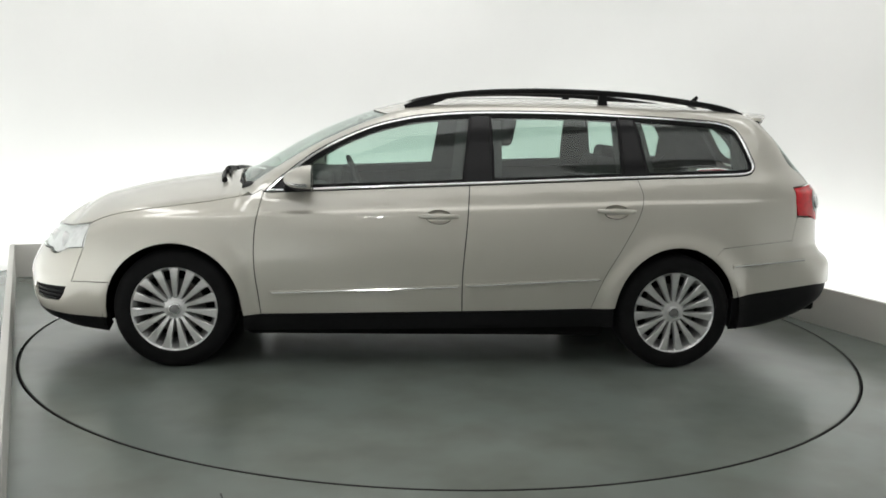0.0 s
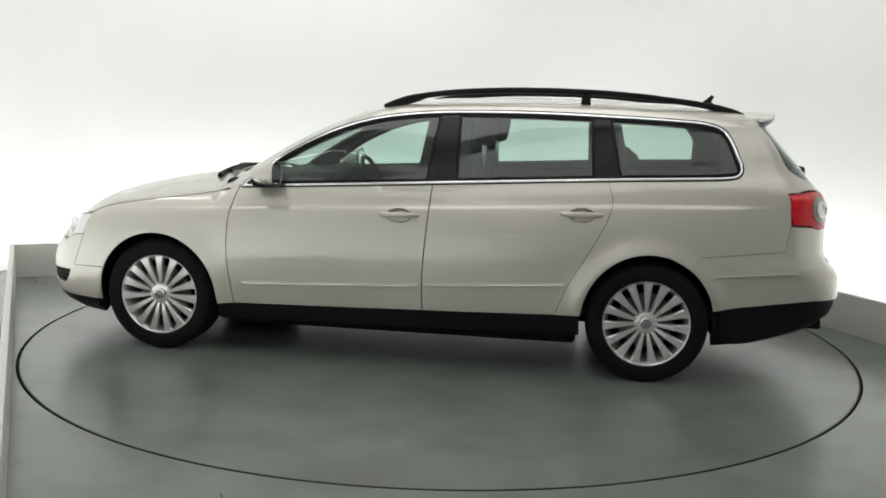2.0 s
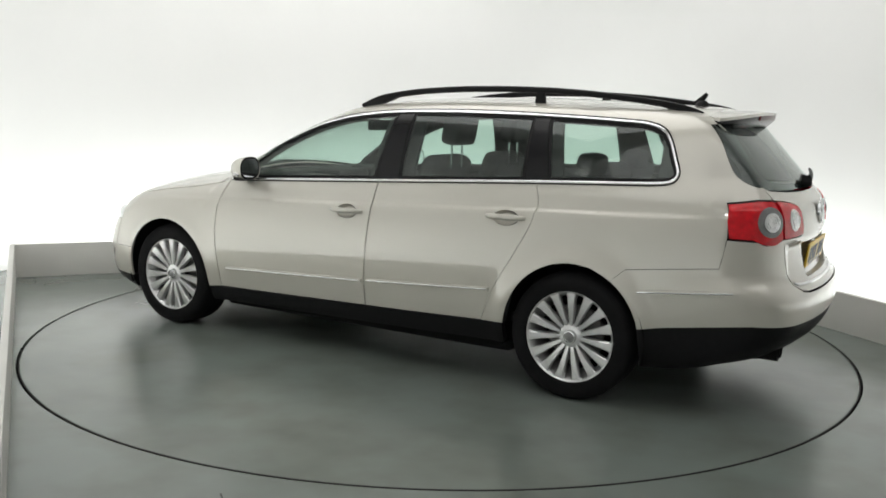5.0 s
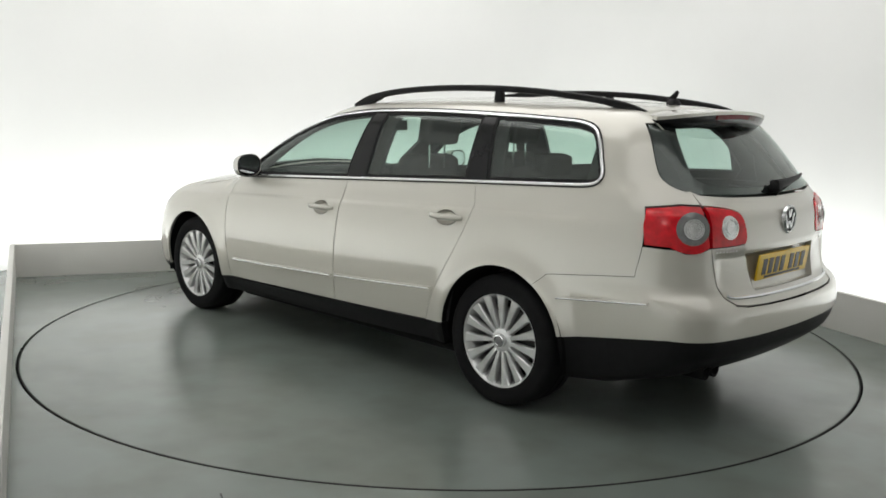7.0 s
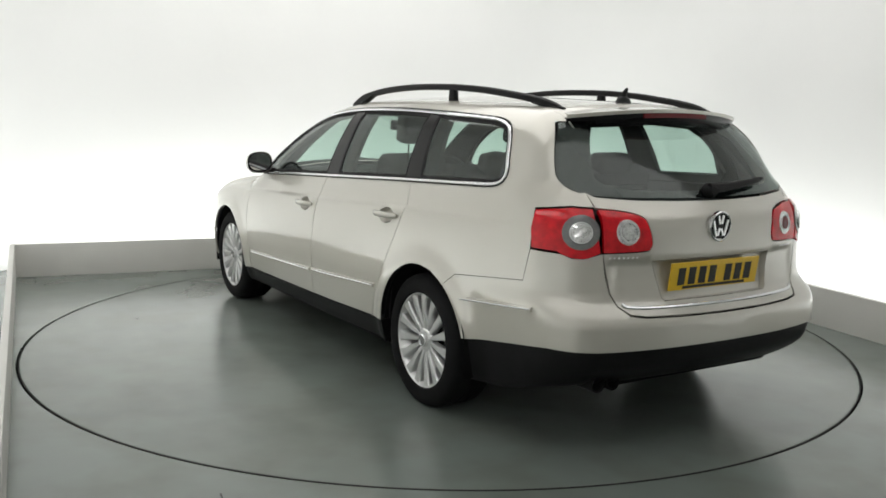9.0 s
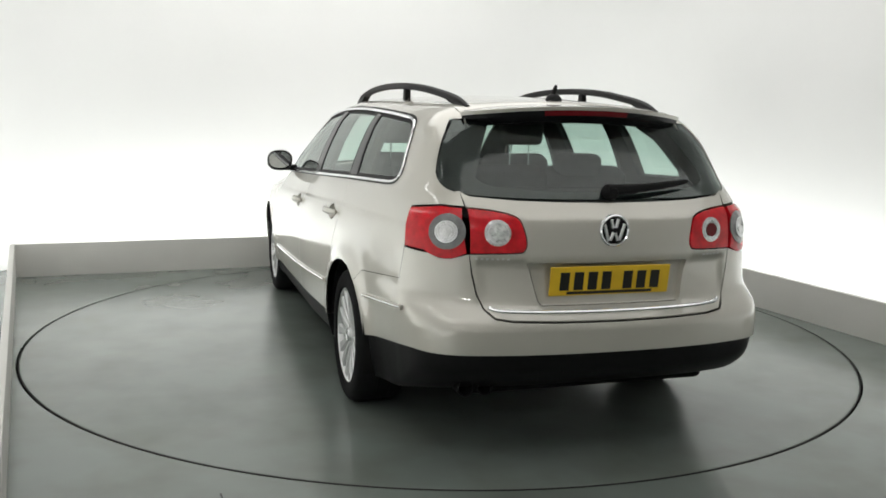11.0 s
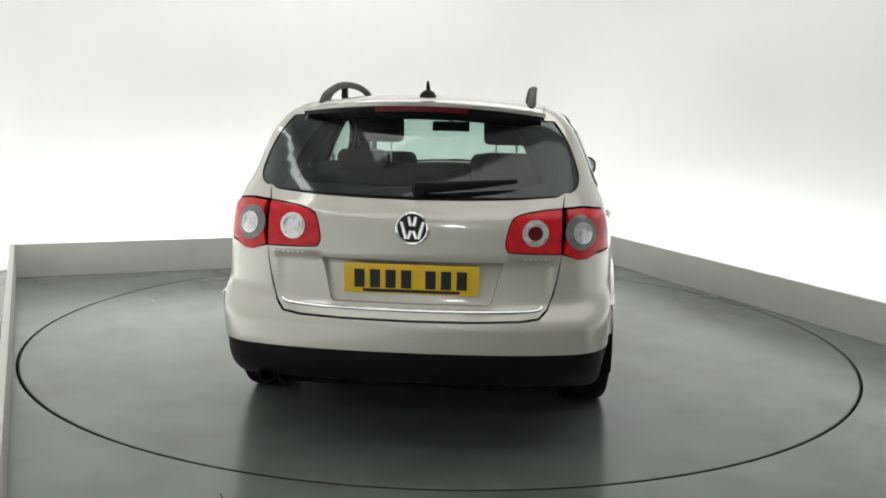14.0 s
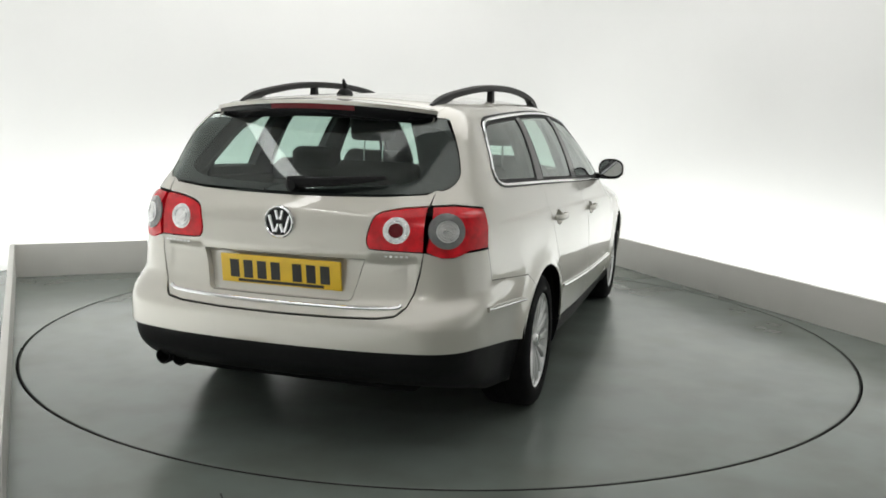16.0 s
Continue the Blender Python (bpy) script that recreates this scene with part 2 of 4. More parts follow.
def build_room():
    R = 2.4636
    bm = bmesh.new()
    n = 128
    outer, inner, low = [], [], []
    lim = (-WALLX - 0.2, WALLX + 0.2, -FRONT - 0.2, WALLX + 0.2)
    for i in range(n):
        t = 2 * math.pi * i / n
        c, s = math.cos(t), math.sin(t)
        k = min((lim[1] if c > 0 else -lim[0]) / max(abs(c), 1e-6), (lim[3] if s > 0 else -lim[2]) / max(abs(s), 1e-6))
        outer.append(bm.verts.new((k * c, k * s, 0)))
        inner.append(bm.verts.new((c * (R + 0.006), s * (R + 0.006), 0)))
        low.append(bm.verts.new((c * (R + 0.006), s * (R + 0.006), -0.08)))
    corners = [bm.verts.new((x, y, 0)) for x, y in ((lim[1], lim[3]), (lim[0], lim[3]), (lim[0], lim[2]), (lim[1], lim[2]))]
    for i in range(n):
        j = (i + 1) % n
        bm.faces.new((outer[i], outer[j], inner[j], inner[i]))
        bm.faces.new((inner[i], inner[j], low[j], low[i]))
        a, b = outer[i].co, outer[j].co
        if abs(a.x - b.x) > 1e-4 and abs(a.y - b.y) > 1e-4:
            cv = min(corners, key=lambda v: (v.co - a).length)
            bm.faces.new((outer[i], cv, outer[j]))
    turned(tagged(part("floor", bm, M_FLOOR, smooth=False), "glossy grey-green painted studio floor with scuffs", "floor", kind="structure"))
    pit = lathe_bm([(0.001, -0.08), (R + 0.3, -0.08), (R + 0.3, -0.12), (0.001, -0.12)], 64, "z", closed=True)
    tagged(part("turntable_pit", pit, M_GAP), "dark pit under the turntable rim", "pit", kind="structure")
    # walls with a rounded foot and rounded upright corners, one sheet each side
    rc = 0.9
    plan = [(-WALLX, -FRONT)]
    for cx, cy, a0, a1 in ((-WALLX + rc, WALLX - rc, 180, 90), (WALLX - rc, WALLX - rc, 90, 0)):
        plan += [(cx + rc * math.cos(radians(a0 + (a1 - a0) * k / 16)), cy + rc * math.sin(radians(a0 + (a1 - a0) * k / 16))) for k in range(17)]
    plan += [(WALLX, -FRONT)]
    bm = bmesh.new()
    def off(i, d):
        p = Vector(plan[i])
        e = (Vector(plan[min(i + 1, len(plan) - 1)]) - Vector(plan[max(i - 1, 0)])).normalized()
        return p + Vector((-e.y, e.x)) * d
    prof = [(-0.35, 0.004)] + [(-0.35 + 0.35 * math.sin(radians(a)), 0.004 + 0.35 * (1 - math.cos(radians(a)))) for a in range(10, 91, 10)] + [(0, CEIL), (0.12, CEIL), (0.12, -0.02)]
    rows = [[bm.verts.new((*off(i, d), z)) for d, z in prof] for i in range(len(plan))]
    for a, b in zip(rows, rows[1:]):
        for k in range(len(prof) - 1):
            bm.faces.new((a[k], b[k], b[k + 1], a[k + 1]))
    turned(tagged(part("wall_cyclorama", bm, M_WALL), "smooth white studio backdrop wall with rounded corners", "wall", kind="structure"))
    # wall added out of view; closes the room and bounces light at the car
    turned(tagged(part("wall_front", box_bm((0, -FRONT - 0.06, CEIL / 2), (2 * WALLX + 0.3, 0.12, CEIL)), M_BACKWALL, smooth=False), "unseen grey wall added behind the camera", "wall", kind="structure"))
    turned(tagged(part("ceiling", box_bm((0, (WALLX - FRONT) / 2, CEIL + 0.06), (2 * WALLX + 0.3, WALLX + FRONT + 0.3, 0.12)), M_CEIL, smooth=False), "plain white studio ceiling", "ceiling", kind="structure"))
    # low plinth boards round the turntable
    H, T = 0.262, 0.035
    L = 2 * INNER
    b1 = box_bm((0, INNER + T / 2, H / 2), (L + 2 * T, T, H), bevel=0.003)
    turned(tagged(part("plinth_back", b1, M_PLINTH), "low off-white painted plinth board behind the turntable", "plinth", kind="structure"))
    b2 = box_bm((INNER + T / 2, -0.4, H / 2), (T, L + 0.8 - 0.004, H), bevel=0.003)
    turned(tagged(part("plinth_right", b2, M_PLINTH), "low off-white painted plinth board beside the turntable", "plinth", kind="structure"))
    a, b = Vector((-3.352, 1.330)), Vector((-1.40, -2.89))
    b3 = box_bm((0, -T / 2, H / 2), ((b - a).length, T, H), bevel=0.003)
    ob = part("plinth_left", b3, M_PLINTH)
    mid = (a + b) / 2
    ob.matrix_world = pose(mid.x, mid.y, 0, 0, 0, math.degrees(math.atan2((b - a).y, (b - a).x)))
    tagged(ob, "low off-white painted plinth board beside the turntable", "plinth", kind="structure")
    bm = bmesh.new()
    add_box(bm, (-0.68, -2.80, 0.0008), (0.006, 0.55, 0.0016), Euler((0, 0, radians(22))))
    tagged(part("floor_joint", bm, M_GAP, smooth=False), "thin dark joint in the painted floor", "floor joint", kind="structure")
    # fill lights added along the walls; room-side baffles keep their reflection off the glass
    for du, dv, dist in [(du, dv, EDGE) for du, dv, k in RUNS]:
        ob = new("wall_fill_light")
        ob.matrix_world = Matrix.Translation(booth(du * dist, dv * dist, CEIL - 0.028)) @ pose(0, 0, 0, 0, 0, ROOM + (180 if dv > 0 else 0 if dv else -90 * du))
        part("case", box_bm((0, 0, 0), (4.7, 0.36, 0.05), bevel=0.006), M_CASE, ob)
        part("glare_baffle", box_bm((0, -0.22, -0.15), (4.8, 0.02, 0.34), bevel=0.004), M_CASE, ob)
        tagged(ob, "unseen long fill light added along the top of the booth wall", "ceiling light", "ceiling lights")
    for u, v in TUBES:
        ob = part("tube_light", box_bm((0, 0, 0), (0.94, 0.09, 0.06), bevel=0.008), M_CASE)
        ob.matrix_world = Matrix.Translation(booth(u, v, CEIL - 0.14)) @ pose(0, 0, 0, 0, 0, ROOM)
        tagged(ob, "short white tube light hung from the ceiling", "ceiling light", "tube lights")
    for u, v, su, sv, watts in PANELS:
        ob = part("overhead_light", box_bm((0, 0, 0), (su + 0.1, sv + 0.1, 0.05), bevel=0.006), M_CASE)
        ob.matrix_world = Matrix.Translation(booth(u, v, CEIL - 0.04)) @ pose(0, 0, 0, 0, 0, ROOM)
        tagged(ob, "large white light panel under the studio ceiling", "ceiling light", "light panels")


build_room()

turntable = new("turntable")
tagged(turntable, "round grey painted turntable disc flush with floor", "turntable")
# near-black ring added in the gap so that it reads as a dark line
part("gap_ring", lathe_bm([(2.4515, -0.02), (2.4515, -0.0012), (2.4575, -0.0012), (2.4575, -0.02)], 160, "z"), M_GAP, turntable, "dark ring set in the gap round the disc")
part("disc", lathe_bm([(0.0005, 0.0), (1.0, 0.0), (2.4495, 0.0), (2.4510, -0.0015), (2.4510, -0.06), (0.0005, -0.06)], 160, "z"), M_DISC, turntable)

# ---- the car: one smooth body surface, cut into panels ----
# car coordinates: x forward, y to its left, z up; axles at x = +-1.3545
AXLE, HUBZ = 1.3545, 0.318


def pchip(xs, ys):
    xs, ys = np.array(xs, float), np.array(ys, float)
    h, d = np.diff(xs), np.diff(ys) / np.diff(xs)
    m = np.zeros_like(ys)
    for i in range(1, len(xs) - 1):
        if d[i - 1] * d[i] > 0:
            w1, w2 = 2 * h[i] + h[i - 1], h[i] + 2 * h[i - 1]
            m[i] = (w1 + w2) / (w1 / d[i - 1] + w2 / d[i])
    m[0], m[-1] = d[0], d[-1]

    def f(x):
        x = np.asarray(x, float)
        c = np.clip(x, xs[0], xs[-1])
        i = np.clip(np.searchsorted(xs, c) - 1, 0, len(xs) - 2)
        t = (c - xs[i]) / h[i]
        v = ys[i] * (1 + 2 * t) * (1 - t) ** 2 + h[i] * m[i] * t * (1 - t) ** 2 + ys[i + 1] * t * t * (3 - 2 * t) + h[i] * m[i + 1] * t * t * (t - 1)
        return v + np.where(x < xs[0], (x - xs[0]) * m[0], 0) + np.where(x > xs[-1], (x - xs[-1]) * m[-1], 0)
    return f


side_w = pchip([0.10, 0.18, 0.25, 0.35, 0.45, 0.60, 0.75, 0.86, 0.94, 1.0, 1.1, 1.2, 1.3, 1.4, 1.5],
               [0.74, 0.83, 0.872, 0.893, 0.903, 0.908, 0.900, 0.882, 0.858, 0.830, 0.795, 0.752, 0.700, 0.635, 0.56])
plan_w = pchip([-2.5, -2.3, -2.03, -1.6, -1.2, -0.8, -0.3, 0.3, 1.0, 1.5, 1.9, 2.2, 2.4],
               [-0.22, -0.16, -0.107, -0.060, -0.032, -0.014, 0, 0, -0.006, -0.020, -0.06, -0.13, -0.20])
rear_x = pchip([0.10, 0.20, 0.26, 0.32, 0.40, 0.47, 0.56, 0.61, 0.65, 0.72, 0.85, 0.94, 0.99, 1.03, 1.09, 1.2, 1.3, 1.37, 1.45],
               [-1.84, -2.01, -2.19, -2.32, -2.405, -2.42, -2.418, -2.392, -2.355, -2.345, -2.335, -2.326, -2.310, -2.276, -2.226, -2.128, -2.036, -1.970, -1.895])
front_x = pchip([0.10, 0.20, 0.25, 0.31, 0.38, 0.46, 0.52, 0.60, 0.69, 0.80],
                [2.00, 2.17, 2.265, 2.295, 2.305, 2.305, 2.285, 2.245, 2.19, 2.09])
top_z = pchip([-2.4, -2.0, -1.8, -1.43, -0.77, -0.28, 0.13, 0.25, 0.388, 0.663, 0.868, 1.02, 1.08, 1.244, 1.549, 1.785, 2.055, 2.21, 2.38],
              [1.37, 1.428, 1.447, 1.465, 1.478, 1.470, 1.436, 1.407, 1.361, 1.243, 1.127, 1.036, 1.014, 0.984, 0.936, 0.885, 0.802, 0.69, 0.49])
crown = pchip([-2.4, 0.0, 0.4, 0.95, 1.1, 1.55, 2.0, 2.4], [0.13, 0.125, 0.170, 0.208, 0.172, 0.150, 0.150, 0.17])


def smax(a, b, k):
    h = np.maximum(k - np.abs(a - b), 0) / k
    return np.maximum(a, b) + h * h * k / 4


def crease_z(x):
    """height of the shoulder crease"""
    return np.where(x > -1.2, 0.874 - 0.044 * x, 0.927 - 0.025 * (x + 1.2))


def body(p):
    """less than 0 inside the body, near to a distance outside it"""
    x, y, z = p[..., 0], np.abs(p[..., 1]), p[..., 2]
    ramp = np.clip((z - 0.5) / 0.45, 0, 1)
    belt = -0.056 * x * ramp
    w = side_w(z - belt) + plan_w(x)
    w = w - 0.02 * np.clip((-x - 1.2) / 1.0, 0, 1) * np.clip((z - 1.05) / 0.3, 0, 1)
    w = w - 0.010 * np.clip((-x - 1.55) / 0.5, 0, 1) * np.clip((z - 1.02) / 0.15, 0, 1)
    # fuller bumper corners at the back
    low = np.clip((0.70 - z) / 0.09, 0, 1)
    low = low * low * (3 - 2 * low)
    w = w + 0.015 * low * np.clip((-x - 1.68) / 0.35, 0, 1)
    crease = crease_z(x)
    w = w + 0.012 * (1 - 1 / (1 + np.exp(-np.clip((z - crease) / 0.0045, -40, 40)))) * np.clip((2.0 - np.abs(x)) / 0.3, 0, 1)
    for ax in (AXLE, -AXLE):
        r = np.hypot(x - ax, z - HUBZ)
        w = w + (0.014 if ax > 0 else 0.024) * np.exp(-((r - 0.36) / 0.06) ** 2)
    a = (y - w) * 0.95
    slope = np.where((x > 0.2) & (x < 1.03), 0.84, np.where(x > 1.9, 0.88, 0.99))
    b = (z - (top_z(x) - crown(x) * y * y)) * slope
    rc = np.where(z > 1.0, 0.72, 0.97)
    c = (rear_x(z) + (0.15 * y ** 2 + 0.20 * y ** 4) * (1 - 0.22 * low) - x) * rc
    c = c + 0.013 / (1 + np.exp(np.clip((z - 0.822) / 0.004, -40, 40))) * np.clip((z - 0.63) / 0.12, 0, 1) * np.clip((0.56 - y) / 0.03, 0, 1)
    d = (x - (front_x(z) - 0.40 * y ** 2 - 0.05 * y ** 4)) * 0.9
    f = smax(a, b, 0.10)
    f = smax(f, c, 0.15 - 0.03 * low - 0.075 * np.clip((z - 1.12) / 0.16, 0, 1))
    return smax(f, d, 0.16)


def march(o, d, far, level=0.0):
    """first crossing of the body surface from inside, by halving"""
    lo, hi = np.zeros(len(o)), np.full(len(o), far)
    for _ in range(34):
        mid = (lo + hi) / 2
        ins = body(o + d * mid[:, None]) < level
        lo, hi = np.where(ins, mid, lo), np.where(ins, hi, mid)
    return o + d * lo[:, None]


def normals(p):
    e = 0.0025
    g = np.stack([body(p + np.array(v) * e) - body(p - np.array(v) * e) for v in ((1, 0, 0), (0, 1, 0), (0, 0, 1))], -1)
    return g / np.linalg.norm(g, axis=-1, keepdims=True)


RC, FC, RS = -1.30, 1.20, 1.05


def project(how, uv, level=0.0):
    """2D panel coordinates to the body surface. L, R: (x, z) of a side; T: (x, y) of the top; B: (y, z) of the back;
    W: (arc, z) round the back; N: (arc, z) round the nose"""
    u, v = uv[:, 0], uv[:, 1]
    o = np.zeros((len(uv), 3))
    d = np.zeros((len(uv), 3))
    if how in "LR":
        o[:, 0], o[:, 2] = u, v
        d[:, 1] = 1 if how == "L" else -1
        return march(o, d, 1.2, level)
    if how == "T":
        o[:, 0], o[:, 1], o[:, 2] = u, v, 0.5
        d[:, 2] = 1
        return march(o, d, 1.2, level)
    if how == "B":
        o[:, 0], o[:, 1], o[:, 2] = -1.0, u, v
        d[:, 0] = -1
        return march(o, d, 1.8, level)
    a = u / RS
    o[:, 0], o[:, 2] = (RC if how == "W" else FC), v
    d[:, 0], d[:, 1] = (-np.cos(a) if how == "W" else np.cos(a)), np.sin(a)
    return march(o, d, 1.6, level)


def pt(how, u, v, level=0.0):
    return Vector(project(how, np.array([[u, v]], float), level)[0])


def arc_side(pts, how="W", sgn=1):
    """(x, z) points of the left side to (arc, z)"""
    q = project("L", np.array(pts, float))
    c = RC if how == "W" else FC
    s = (c - q[:, 0]) if how == "W" else (q[:, 0] - c)
    return [(sgn * float(math.atan2(y, k)) * RS, float(z)) for k, y, z in zip(s, q[:, 1], q[:, 2])]


def arc_back(pts):
    """(y, z) points of the back to (arc, z)"""
    q = project("B", np.array(pts, float))
    return [(float(math.atan2(y, RC - x)) * RS, float(z)) for x, y, z in q]


def arc_top(pts):
    """(x, y) points of the top to (arc, z) round the nose"""
    q = project("T", np.array(pts, float))
    return [(float(math.atan2(y, x - FC)) * RS, float(z)) for x, y, z in q]


def inside(poly, p):
    poly = np.asarray(poly, float)
    x, y = p[:, 0], p[:, 1]
    r = np.zeros(len(p), bool)
    for (x0, y0), (x1, y1) in zip(poly, np.roll(poly, -1, 0)):
        c = ((y0 > y) != (y1 > y))
        with np.errstate(divide="ignore", invalid="ignore"):
            xi = (x1 - x0) * (y - y0) / (y1 - y0) + x0
        r ^= c & (x < xi)
    return r


def area2(poly):
    p = np.asarray(poly, float)
    q = np.roll(p, -1, 0)
    return float(np.sum(p[:, 0] * q[:, 1] - q[:, 0] * p[:, 1]))


def inset(poly, g):
    """shrinks (g > 0) or grows a polygon"""
    p = np.asarray(poly, float)
    if area2(p) < 0:
        p = p[::-1]
    keep = [i for i in range(len(p)) if np.linalg.norm(p[i] - p[i - 1]) > 1e-5]
    p = p[keep]
    e = np.roll(p, -1, 0) - p
    e /= np.linalg.norm(e, axis=1, keepdims=True)
    n1 = np.stack([-e[:, 1], e[:, 0]], 1)
    n0 = np.roll(n1, 1, 0)
    m = n0 + n1
    m /= np.maximum(np.sum(m * n1, 1, keepdims=True), 0.5)
    return p + m * g


def resample(poly, step):
    out = []
    p = np.asarray(poly, float)
    for a, b in zip(p, np.roll(p, -1, 0)):
        n = max(1, int(round(np.linalg.norm(b - a) / step)))
        out += [a + (b - a) * k / n for k in range(n)]
    return np.array(out)


def sheet(how, outer, holes=(), step=0.03, level=0.0, thick=0.012, gap=0.0035, push=0.0):
    """a panel of the body surface with turned-in edges: verts, normals, faces"""
    outer = inset(outer, gap)
    rings = [resample(outer, step)] + [resample(inset(h, -gap), step) for h in holes]
    pts, edges = [], []
    for r in rings:
        k = len(pts)
        pts += list(r)
        edges += [(k + i, k + (i + 1) % len(r)) for i in range(len(r))]
    nb = len(pts)
    lo, hi = outer.min(0), outer.max(0)
    gx, gy = np.meshgrid(np.arange(lo[0] + step / 2, hi[0], step), np.arange(lo[1] + step / 2, hi[1], step))
    g = np.stack([gx.ravel(), gy.ravel()], 1)
    if len(g):
        ok = inside(outer, g)
        for h in rings[1:]:
            ok &= ~inside(h, g)
        g = g[ok]
        B = np.array(pts)
        if len(g):
            dist = np.min(np.linalg.norm(g[:, None, :] - B[None], axis=2), axis=1)
            g = g[dist > step * 0.45]
        if how in "LRW" and level == 0 and push == 0 and len(g):
            # close rows of points along the shoulder crease
            us = np.arange(lo[0] + 0.01, hi[0], step * 0.8)
            zc = crease_z(us if how != "W" else project("W", np.stack([us, us * 0 + 0.94], 1))[:, 0])
            ex = np.concatenate([np.stack([us, zc + d], 1) for d in (-0.014, -0.006, 0.0, 0.006, 0.014)])
            ok = inside(outer, ex)
            for h in rings[1:]:
                ok &= ~inside(h, ex)
            ex = ex[ok]
            if len(ex):
                ex = ex[np.min(np.linalg.norm(ex[:, None, :] - B[None], axis=2), axis=1) > 0.008]
            if len(ex):
                g = g[np.min(np.linalg.norm(g[:, None, :] - ex[None], axis=2), axis=1) > 0.012]
                g = np.concatenate([g, ex])
    allp = [Vector(p) for p in pts] + [Vector(p) for p in g]
    vo, eo, fo, ov, oe, of = delaunay_2d_cdt(allp, edges, [], 0, 1e-7)
    V = np.array([tuple(v) for v in vo])
    F = np.array([f for f in fo if len(f) == 3])
    cen = V[F].mean(1)
    ok = inside(outer, cen)
    for h in rings[1:]:
        ok &= ~inside(h, cen)
    F = F[ok]
    P = project(how, V, level)
    N = normals(P)
    P[:, 1] -= np.sign(P[:, 1]) * push
    # outward winding
    t = np.cross(P[F[:, 1]] - P[F[:, 0]], P[F[:, 2]] - P[F[:, 0]])
    flip = np.sum(t * N[F[:, 0]], 1) < 0
    F[flip] = F[flip][:, ::-1]
    verts, norms, faces = list(P), list(N), [tuple(int(i) for i in f) for f in F]
    if thick:
        cnt = {}
        for f in faces:
            for a, b in ((f[0], f[1]), (f[1], f[2]), (f[2], f[0])):
                cnt[(a, b)] = cnt.get((a, b), 0) + 1
        for (a, b) in [e for e in cnt if (e[1], e[0]) not in cnt]:
            tdir = P[b] - P[a]
            nn = np.cross(tdir, N[a])
            nn /= max(np.linalg.norm(nn), 1e-9)
            k = len(verts)
            verts += [P[a], P[b], P[b] - N[b] * thick, P[a] - N[a] * thick]
            norms += [nn] * 4
            faces.append((k + 1, k, k + 3, k + 2))
    return verts, norms, faces


def panel(name, sheets, material, parent, label=""):
    verts, norms, faces = [], [], []
    for v, n, f in sheets:
        k = len(verts)
        verts += v
        norms += n
        faces += [tuple(i + k for i in q) for q in f]
    me = bpy.data.meshes.new(name)
    me.from_pydata([tuple(map(float, v)) for v in verts], [], faces)
    me.shade_smooth()
    me.normals_split_custom_set_from_vertices([tuple(map(float, n)) for n in norms])
    return link(name, me, material, parent, label)


def tube_on(how, poly, w, h, level=0.003, closed=True):
    """a rounded strip that follows a line on the body"""
    p = resample(poly, 0.02) if closed else np.asarray(poly, float)
    P = project(how, p, level)
    N = normals(P)
    bm = bmesh.new()
    rings, n = [], len(P)
    for i in range(n):
        a, b = (P[i - 1], P[(i + 1) % n]) if closed else (P[max(i - 1, 0)], P[min(i + 1, n - 1)])
        t = (b - a) / np.linalg.norm(b - a)
        sd = np.cross(t, N[i])
        rings.append([bm.verts.new(tuple(P[i] + sd * w * c + N[i] * h * d)) for c, d in oval(1, 1, 8)])
    for a, b in (list(zip(rings, rings[1:])) + ([(rings[-1], rings[0])] if closed else [])):
        for k in range(8):
            bm.faces.new((a[k], a[(k + 1) % 8], b[(k + 1) % 8], b[k]))
    if not closed:
        bm.faces.new(rings[0])
        bm.faces.new(rings[-1])
    return bm


def both(pts, s):
    return [(s * a, z) for a, z in pts]


car = new("estate_car")
tagged(car, "light beige metallic estate car with black roof rails on a turntable", "car")

# shared outlines, (x, z) of a side
ARCH_F = [(AXLE + 0.352 * math.cos(t), HUBZ + 0.357 * math.sin(t)) for t in np.linspace(math.pi * 1.04, -0.10, 30)]     # rear to front
ARCH_R = [(-AXLE + 0.345 * math.cos(t), HUBZ + 0.368 * math.sin(t)) for t in np.linspace(math.pi + -0.14, 0.0, 30)]      # rear to front
TOP_EDGE = spline([(-1.95, 0.500), (-1.6, 0.525), (-1.0, 0.545), (-0.4, 0.550), (0.1, 0.545), (0.4, 0.565), (0.7, 0.60), (0.95, 0.64), (1.02, 0.66)], 6)   # (x, y) where roof and screen meet the side
TOP_XZ = [(x, pt("T", x, y).z) for x, y in TOP_EDGE]
HOOD_EDGE = spline([(1.02, 0.772), (1.2, 0.788), (1.45, 0.796), (1.65, 0.793), (1.79, 0.782)], 6)
NOSE = spline([(1.80, 0.775), (1.86, 0.73), (1.935, 0.655), (2.03, 0.50), (2.10, 0.35), (2.145, 0.15), (2.155, 0.0)], 4)   # (x, y) where the bonnet ends
HOOD_XZ = [(x, pt("T", x, y).z) for x, y in HOOD_EDGE]
DLO_TOP = spline([(0.885, 0.946), (0.796, 1.026), (0.648, 1.139), (0.5, 1.223), (0.351, 1.288), (0.201, 1.333), (0.02, 1.366), (-0.254, 1.389), (-0.719, 1.396), (-1.195, 1.385), (-1.50, 1.372), (-1.62, 1.362), (-1.70, 1.335), (-1.745, 1.28), (-1.785, 1.19), (-1.803, 1.14), (-1.795, 1.105), (-1.76, 1.085), (-1.69, 1.077)], 5)
